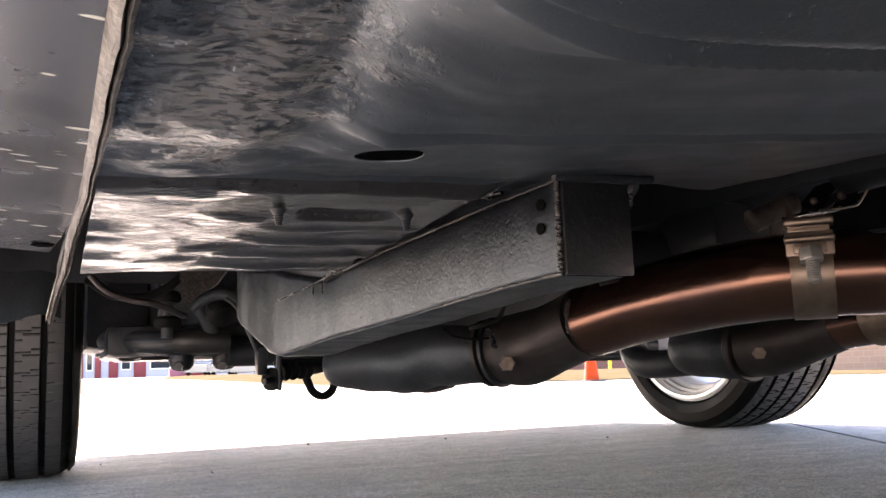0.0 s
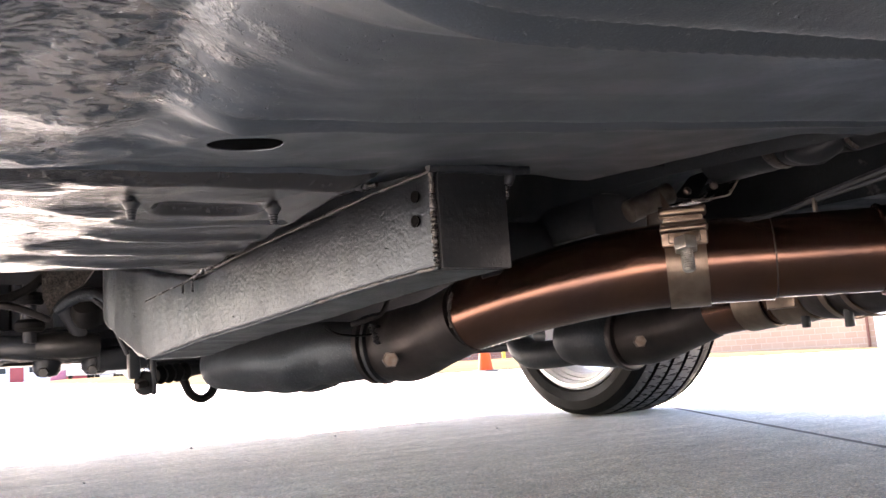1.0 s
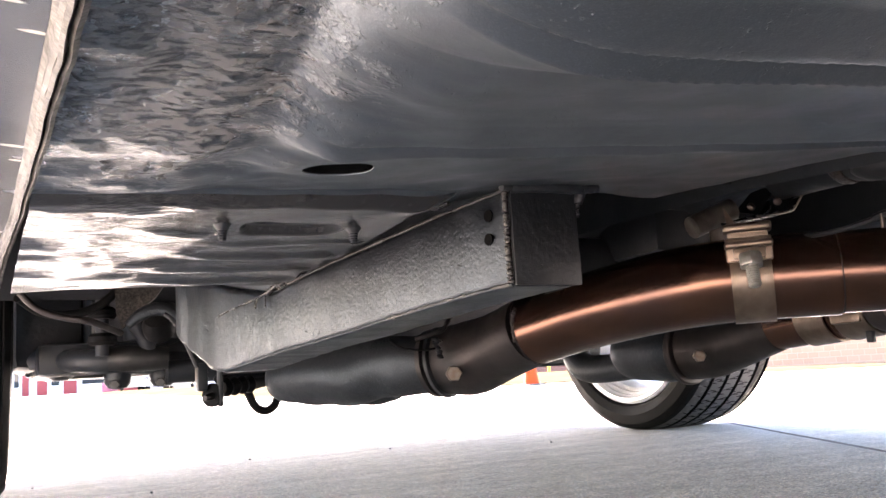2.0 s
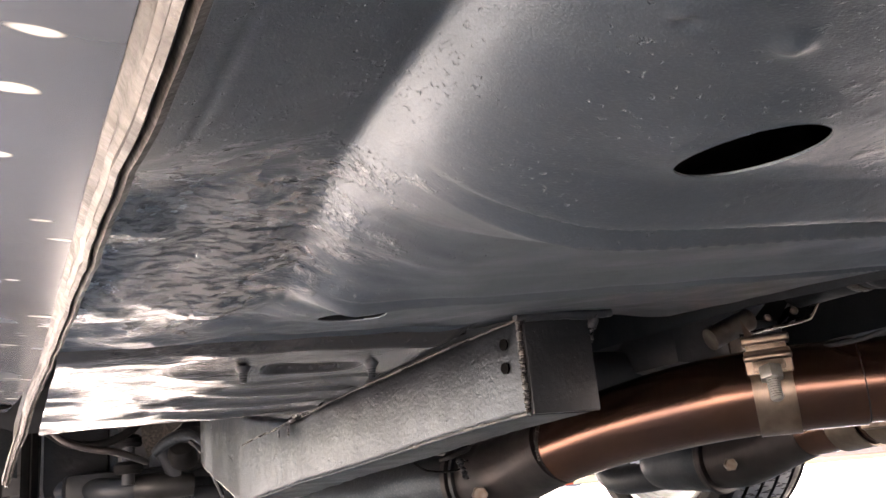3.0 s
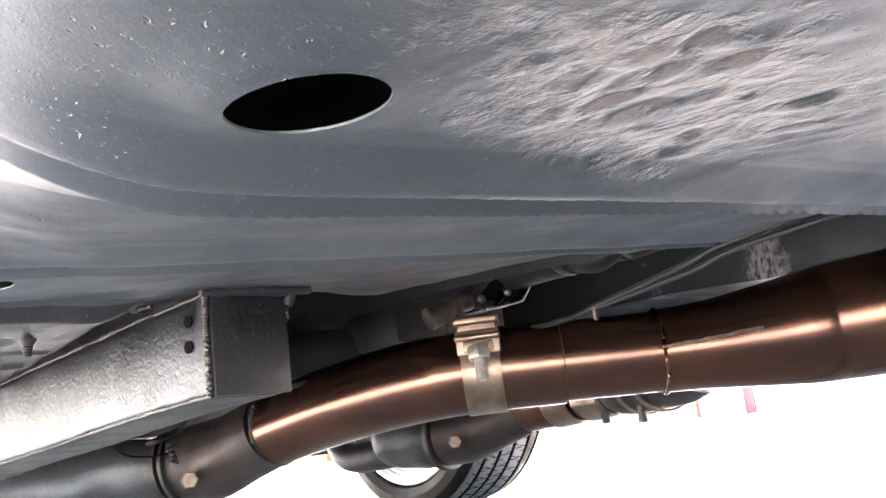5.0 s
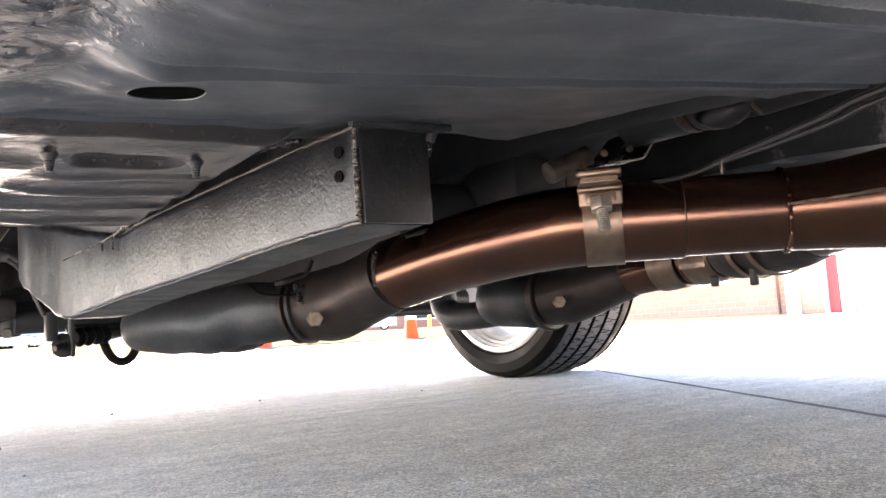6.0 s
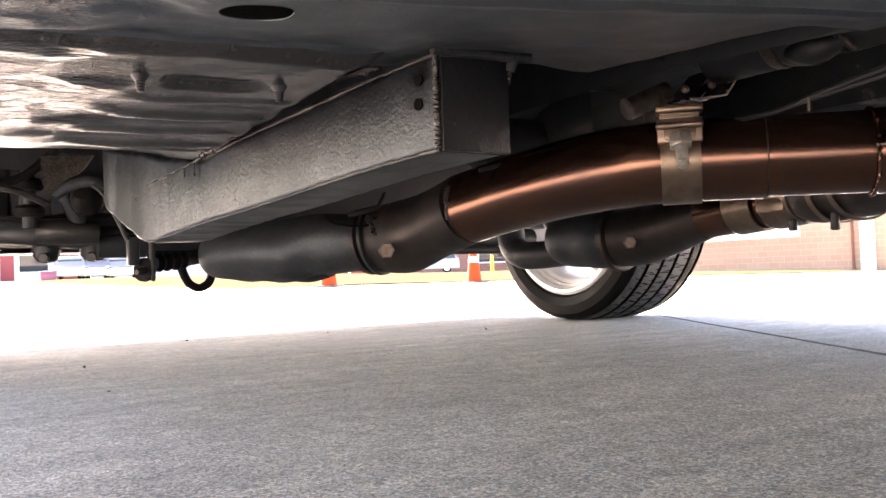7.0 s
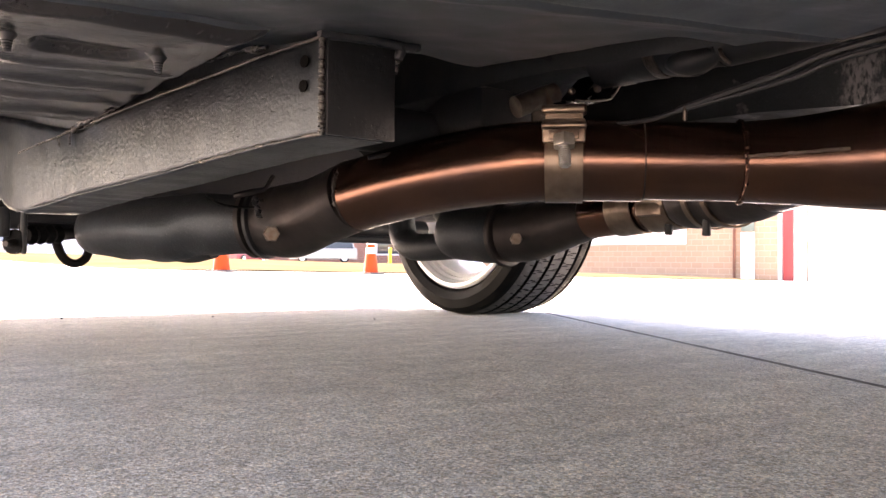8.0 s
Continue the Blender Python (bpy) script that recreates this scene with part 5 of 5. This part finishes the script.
tube([(0.852 + 0.0065 * i, 1.85 + 0.004 * i, 0.155 + 0.0005 * i, 0.013 if i % 2 else 0.009) for i in range(9)] + [(0.925, 1.9, 0.161, 0.008)], 18, 1, boot)
cpart("boot", boot, RUBBER, "ribbed black rubber boot", brk)
cpart("steering_rack", tube([(0.80, 1.97, 0.184, 0.017), (0.95, 1.97, 0.186, 0.02), (1.24, 1.98, 0.188, 0.024), (1.6, 1.98, 0.186, 0.02)], 18, 4), BLACK, "black steering rack housing")
cpart("drag_link", tube([(0.86, 1.9, 0.168, 0.007), (0.93, 1.92, 0.168, 0.007), (1.6, 1.95, 0.165, 0.007)], 12, 3), BLACK, "black steering link")
cpart("drain_hose", tube([(0.898, 1.9, 0.165, 0.0062), (0.901, 1.9, 0.150, 0.0062), (0.911, 1.9, 0.127, 0.0062), (0.926, 1.9, 0.1185, 0.0062), (0.940, 1.9, 0.125, 0.0062), (0.946, 1.9, 0.14, 0.0062), (0.947, 1.9, 0.165, 0.0062)], 14, 6), RUBBER, "looped black rubber drain hose")
# splash piece at the fender's rear edge
spl = sheet(lambda u, v: (0.44 + 0.125 * u, 1.60 + 0.10 * (1 - u) + 0.03 * v, 0.212 + 0.015 * (1 - u) + (0.045 + 0.03 * (1 - u)) * v + 0.006 * math.sin(9 * u)), arc(0, 1, 12), arc(0, 1, 5))
cpart("fender_tail", spl, RAILCOAT, "scuffed lower tail of the fender")

# ---- forecourt joint ----
def build_joint():
    """A sawn joint: a dark groove between two slightly uneven lips."""
    d = Vector((0.5015, 0.865, 0)).normalized()
    side = Vector((d.y, -d.x, 0))
    bm = bmesh.new()
    rows = []
    for i in range(0, 420):
        s = -3.0 + i * 0.03
        c = Vector((2.158, 2.203, 0)) + d * s
        w = 0.0064 + 0.0026 * noise.noise(Vector((s * 9, 0, 3)))
        off = 0.002 * noise.noise(Vector((s * 6, 4, 0)))
        lip = 0.0007 + 0.0003 * noise.noise(Vector((s * 14, 1, 0)))
        rows.append([bm.verts.new(c + side * (off + a) + Vector((0, 0, ground_z(c.x, c.y) + z))) for a, z in
                     ((-0.022, 0.0003), (-w - 0.006, lip), (-w, lip * 0.9), (-w * 0.8, 0.0004), (w * 0.8, 0.0004), (w, lip * 0.9), (w + 0.004, lip), (0.016, 0.0003))])
    for a, b in zip(rows, rows[1:]):
        for i in range(7):
            f = bm.faces.new((a[i], a[i + 1], b[i + 1], b[i]))
            f.material_index = 1 if i in (2, 3, 4) else 0
    me = bpy.data.meshes.new("joint")
    bm.to_mesh(me)
    bm.free()
    me.materials.append(CONCRETE)
    me.materials.append(JOINT)
    ob = new("pavement_joint", me)
    tagged(ob, "dark joint between two concrete slabs", "joint", kind="structure")


build_joint()
# grit on the slab
rnd = random.Random(5)
grit = bmesh.new()
for i in range(46):
    x, y = rnd.uniform(0.2, 3.4), rnd.uniform(1.5, 4.5)
    r = rnd.choice((0.0012, 0.0015, 0.002, 0.0028))
    own = bmesh.new()
    bmesh.ops.create_icosphere(own, subdivisions=1, radius=r)
    for v in own.verts:
        v.co *= rnd.uniform(0.7, 1.2)
    join(grit, own, Matrix.Translation((x, y, r * 0.5)))
gm = bpy.data.meshes.new("grit")
grit.to_mesh(gm)
grit.free()
gm.materials.append(CAST)
tagged(new("grit", gm), "scattered dark grit on the concrete", "grit", kind="stuff")


# ---- far surroundings ----
def spot(bearing, dist, dz=0.0):
    x = 0.58 + dist * math.sin(radians(bearing))
    y = 0.634 + dist * math.cos(radians(bearing))
    return x, y, ground_z(x, y) + dz


# kerb and the dry verge behind the forecourt
def build_verge():
    xs = arc(4.6, 60, 60)
    V, F = [], []
    for k in range(9):
        for x in xs:
            y = 13.4 + 0.10 * (x - 3) + k * 4.0
            V.append((x, y, ground_z(x, y) + ((0.025 if k == 0 else 0.11) * sstep(4.6, 6.2, x) - 0.03 * (1 - sstep(4.6, 5.2, x))) + 0.012 * sstep(5.0, 7.0, x) * noise.noise(Vector((x, y, 0)))))
    n = len(xs)
    for k in range(8):
        for i in range(n - 1):
            F.append((k * n + i, k * n + i + 1, (k + 1) * n + i + 1, (k + 1) * n + i))
    tagged(new("verge", mesh_from("verge", V, F, GRASS)), "dry yellow grass verge behind the kerb", "grass", kind="structure")
    bm = bmesh.new()
    rows = []
    for x in arc(-20, 60, 160):
        y = 13.3 + 0.10 * (x - 3)
        z = ground_z(x, y)
        rows.append([bm.verts.new(p) for p in ((x, y, z - 0.02), (x, y + 0.05, z + 0.004), (x, y + 0.08, z + 0.006), (x, y + 0.15, z + 0.006), (x, y + 0.17, z - 0.02))])
    for a, b in zip(rows, rows[1:]):
        for i in range(4):
            bm.faces.new((a[i], a[i + 1], b[i + 1], b[i]))
    k = part("kerb", bm, CONCRETE)
    tagged(k, "low pale concrete kerb", "kerb", kind="structure")


build_verge()


def build_cone():
    c = thing("traffic_cone", (0, 0, 0), "orange traffic cone with two white reflective collars", "traffic cone", "cones along the forecourt")
    part("base", box((-0.18, -0.18, 0), (0.18, 0.18, 0.03), 0.008), CONE_B, c, "black rubber base")
    part("body", lathe([(0.135, 0.03), (0.13, 0.05), (0.052, 0.66), (0.045, 0.70), (0.03, 0.71)], 32), CONE_O, c)
    for a, b in ((0.36, 0.46), (0.52, 0.60)):
        part("collar", lathe([(0.134 - 0.128 * (a - 0.03), a), (0.134 - 0.128 * (b - 0.03), b)], 32), CONE_W, c, "white reflective collar")
    return c


cone = build_cone()
cone.matrix_basis = pose(8.90, 13.10, ground_z(8.9, 13.1), 0, 0, 12)
copy_thing(cone, pose(6.10, 13.0, ground_z(6.1, 13.0), 0, 0, 40))


def build_vehicle(name, label, paint, length, wide, tall, kind, loc, rz):
    """A parked vehicle: shaped body, dark glass band, four wheels, lamps. It heads along its own +y."""
    v = thing(name, loc, label, kind, rz=rz)
    bm = bmesh.new()
    n = 26
    rows = []
    box_like = 0.93 if tall > 1.6 else 0.62
    for i in range(n + 1):
        t = i / n
        y = (t - 0.5) * length
        nose = sstep(0.80 if tall > 1.6 else 0.70, 1.0, t)
        tail = 1 - sstep(0.0, 0.05, t)
        half = wide / 2 * (1 - 0.18 * nose ** 2 - 0.06 * tail)
        belt = tall * 0.56 - 0.10 * nose * tall
        a0, a1 = (0.02, 0.72) if tall > 1.6 else (0.14, 0.66)
        cab = sstep(a0, a0 + (0.06 if tall > 1.6 else 0.16), t) * (1 - sstep(a1 - 0.05, a1 + 0.13, t))
        roof = belt + (tall - belt) * cab
        low = 0.24
        sec = [(half * 0.9, low), (half, low + 0.08), (half, belt - 0.1), (half * 0.97, belt), (half * (0.97 - 0.12 * cab), belt + (roof - belt) * 0.85), (half * (0.9 - 0.22 * cab), roof), (0, roof + 0.01)]
        pts = [(x, y, z) for x, z in sec] + [(-x, y, z) for x, z in sec[-2::-1]]
        rows.append([bm.verts.new(p) for p in pts])
    for a, b in zip(rows, rows[1:]):
        for i in range(len(a) - 1):
            bm.faces.new((a[i], a[i + 1], b[i + 1], b[i]))
    bm.faces.new(rows[0])
    bm.faces.new(rows[-1][::-1])
    part("body", bm, paint, v)
    for sx in (-1, 1):
        wx = sx * wide / 2 * 0.965
        y0, y1 = (-0.44, 0.18) if tall > 1.6 else (-0.30, 0.14)
        g = bmesh.new()
        q = [(wx, y0 * length, tall * 0.60), (wx, y1 * length, tall * 0.60), (wx * 0.93, (y1 - 0.06) * length, tall * 0.86), (wx * 0.93, (y0 + 0.02) * length, tall * 0.86)]
        a = [g.verts.new((x + sx * 0.012, y, z)) for x, y, z in q]
        b = [g.verts.new((x - sx * 0.02, y, z)) for x, y, z in q]
        g.faces.new(a)
        g.faces.new(b[::-1])
        for i in range(4):
            g.faces.new((a[i], b[i], b[(i + 1) % 4], a[(i + 1) % 4]))
        part("side_window", g, GLASS, v, "dark side window")
        part("tail_lamp", box((sx * wide * 0.42 - 0.06, -length / 2 - 0.01, tall * 0.42), (sx * wide * 0.42 + 0.06, -length / 2 + 0.04, tall * 0.56), 0.01), CARRED, v, "red tail lamp")
        part("headlamp", box((sx * wide * 0.32 - 0.1, length / 2 - 0.10, tall * 0.36), (sx * wide * 0.32 + 0.1, length / 2 - 0.01, tall * 0.44), 0.01), WHITE, v, "clear headlamp")
        for fy in (-0.31, 0.31):
            w = part("wheel", lathe([(0.20, -0.02), (0.26, -0.1), (0.32, -0.09), (0.33, 0), (0.32, 0.09), (0.26, 0.1), (0.20, 0.085)], 28, None, pose(sx * wide * 0.44, fy * length, 0.33, 0, 90 * sx, 0)), RUBBER, v)
            part("hubcap", lathe([(0.2, 0.0), (0.2, 0.09), (0.12, 0.105), (0.05, 0.1)], 24, None, pose(sx * wide * 0.44, fy * length, 0.33, 0, 90 * sx, 0)), RIM, w, "silver hubcap")
    part("windscreen", box((-wide * 0.36, length * (0.20 if tall > 1.6 else 0.16), tall * 0.60), (wide * 0.36, length * (0.235 if tall > 1.6 else 0.2), tall * 0.86), 0.01), GLASS, v, "dark windscreen")
    return v


x, y, z = spot(30.6, 64)
build_vehicle("minivan", "white minivan parked on the far verge", CARWHITE, 4.9, 1.95, 1.75, "van", (x, y, 0.12), 59.4)
x, y, z = spot(25.5, 66)
build_vehicle("hatchback", "small red hatchback parked far off", CARRED, 4.0, 1.7, 1.45, "car", (x, y, z), 120)
for b, paint, lab in ((8.35, CARWHITE, "white saloon parked before the red-pillared front"), (9.75, CARGREY, "dark grey saloon parked before the red-pillared front"), (11.2, CARWHITE, "white saloon parked before the red-pillared front")):
    x, y, z = spot(b, 56)
    build_vehicle("saloon_car", lab, paint, 4.5, 1.8, 1.42, "car", (x, y, z), 165)


# ---- buildings ----
def brick_wall_material(name, a, b, mortar):
    m = bpy.data.materials.new(name)
    m.use_nodes = True
    nt = m.node_tree
    p = nt.nodes["Principled BSDF"]
    p.inputs["Roughness"].default_value = 0.88
    co = nt.nodes.new("ShaderNodeTexCoord")
    sep = nt.nodes.new("ShaderNodeSeparateXYZ")
    com = nt.nodes.new("ShaderNodeCombineXYZ")
    br = nt.nodes.new("ShaderNodeTexBrick")
    br.inputs["Color1"].default_value, br.inputs["Color2"].default_value, br.inputs["Mortar"].default_value = (*a, 1), (*b, 1), (*mortar, 1)
    br.inputs["Scale"].default_value = 1.0
    br.inputs["Brick Width"].default_value, br.inputs["Row Height"].default_value, br.inputs["Mortar Size"].default_value = 0.40, 0.20, 0.012
    bp = nt.nodes.new("ShaderNodeBump")
    bp.inputs["Distance"].default_value = 0.006
    bp.invert = True
    nt.links.new(co.outputs["Object"], sep.inputs[0])
    nt.links.new(sep.outputs["X"], com.inputs["X"])
    nt.links.new(sep.outputs["Z"], com.inputs["Y"])
    nt.links.new(com.outputs[0], br.inputs["Vector"])
    nt.links.new(br.outputs["Color"], p.inputs["Base Color"])
    nt.links.new(br.outputs["Fac"], bp.inputs["Height"])
    nt.links.new(bp.outputs[0], p.inputs["Normal"])
    return m


TANWALL = brick_wall_material("tan_block_wall", (0.295, 0.185, 0.125), (0.325, 0.208, 0.143), (0.35, 0.25, 0.19))
REDWALL = brick_wall_material("red_brick_wall", (0.16, 0.065, 0.045), (0.19, 0.085, 0.06), (0.21, 0.15, 0.12))

hall = thing("brick_hall", (26.68, 15.43, -0.36), "tan block building with red pillars and white doors", "building", rz=98)
wall = bmesh.new()
box((-0.58, -8.0, -0.6), (14.0, 0.0, 5.2), 0.0, wall)
part("wall", wall, TANWALL, hall, smooth=False)
part("roof", box((-9.2, -8.2, 5.2), (14.2, 0.25, 5.5), 0.02), GREY, hall)
band = part("window_strip", box((3.59, -0.02, 1.24), (8.8, 0.05, 2.4), 0.01), WHITE, hall, "long white-framed window strip")
for i in range(5):
    part("pane", box((3.66 + 1.03 * i, 0.03, 1.3), (4.6 + 1.03 * i, 0.06, 2.3), 0.005), WHITE, band)
part("downpipe", lathe([(0.045, -0.2), (0.045, 5.0)], 16, None, Matrix.Translation((1.81, 0.06, 0))), BRICK_R, hall, "faded red-brown downpipe")
door = part("door", box((1.12, -0.02, -0.2), (1.58, 0.06, 1.62), 0.01), WHITE, hall, "white door")
part("handle", box((1.16, 0.06, 0.85), (1.24, 0.11, 0.9), 0.01), GREY, door)
part("sign_board", box((1.12, -0.02, 1.66), (1.58, 0.05, 2.1), 0.01), GREEN, hall, "faded green sign board")
part("pilaster", box((0.18, -0.02, -0.4), (0.33, 0.05, 5.0), 0.01), GREY, hall, "grey pilaster")
part("pilaster", box((-0.18, -0.02, -0.4), (0.13, 0.12, 5.0), 0.01), RED, hall, "red pilaster")
part("pilaster", box((-0.58, -0.02, -0.4), (-0.19, 0.06, 5.0), 0.01), WHITE, hall, "white pilaster")
gate = part("roller_door", box((-9.0, -0.3, -0.6), (-0.585, -0.1, 5.2), 0.01), WHITE, hall, "white slatted roller door")
for i in range(16):
    part("slat", box((-8.9, -0.1, -0.3 + 0.3 * i), (-0.7, -0.08, -0.02 + 0.3 * i), 0.008), WHITE, gate)

far = thing("brick_store", (*spot(35.5, 76)[:2], -0.2), "distant red brick building with grey windows", "building", rz=-30)
part("wall", box((-14, 0, 0), (14, 10, 6), 0.0), REDWALL, far, smooth=False)
part("roof", box((-14.3, -0.3, 6), (14.3, 10.3, 6.4), 0.02), GREY, far)
for i in range(5):
    w = part("window", box((-12 + 5 * i, -0.06, 1.0), (-9 + 5 * i, 0.02, 2.6), 0.01), GREY, far, "grey framed window")
    part("pane", box((-11.8 + 5 * i, -0.09, 1.15), (-9.2 + 5 * i, -0.05, 2.45), 0.005), GLASS, w)

# shop front with red panels beyond the parked cars
front = thing("shop_front", (*spot(6.0, 72)[:2], 0.68), "pale shop front with broad red panels", "building", rz=-6)
part("wall", box((-14, 0, -0.5), (14, 8, 5.5), 0.0), GREY, front, "pale grey wall", smooth=False)
part("roof", box((-14.4, -0.4, 5.5), (14.4, 8.4, 5.9), 0.02), WHITE, front)
for b0, b1 in ((-1.0, -0.4), (0.3, 0.6), (1.29, 1.55), (2.2, 2.56), (3.0, 3.55), (4.45, 5.18), (7.35, 8.76), (10.2, 10.8)):
    part("panel", box((72 * math.tan(radians(b0 - 6)), -0.12, -0.3), (72 * math.tan(radians(b1 - 6)), -0.02, 4.6), 0.01), RED, front, "red panel")
for b0, b1 in ((1.7, 2.1), (3.7, 4.3), (5.4, 7.1)):
    w = part("window", box((72 * math.tan(radians(b0 - 6)), -0.08, 0.6), (72 * math.tan(radians(b1 - 6)), 0.02, 3.0), 0.01), WHITE, front, "white framed shop window")
    part("pane", box((72 * math.tan(radians(b0 - 6)) + 0.08, -0.11, 0.7), (72 * math.tan(radians(b1 - 6)) - 0.08, -0.07, 2.9), 0.005), GLASS, w)

binn = thing("waste_bin", spot(7.0, 54), "magenta plastic bin before the shop front", "bin")
part("body", box((-0.42, -0.3, 0), (0.42, 0.3, 0.5), 0.05), PINK, binn)
part("lid", box((-0.44, -0.32, 0.5), (0.44, 0.32, 0.58), 0.03), PINK, binn)
post = thing("wooden_post", spot(21.1, 20), "weathered wooden post at the kerb", "post")
part("shaft", box((-0.07, -0.07, -0.1), (0.07, 0.07, 1.1), 0.01), WOOD, post)
part("cap", box((-0.08, -0.08, 1.1), (0.08, 0.08, 1.14), 0.01), WOOD, post)
bol = thing("bollard", spot(35.0, 52), "yellow steel bollard before the brick building", "bollard")
part("shaft", lathe([(0.10, -0.2), (0.10, 0.98), (0.085, 1.05), (0.04, 1.09)], 20), YELLOW, bol)
part("foot", lathe([(0.16, 0.0), (0.16, 0.03), (0.11, 0.04)], 20), GREY, bol)
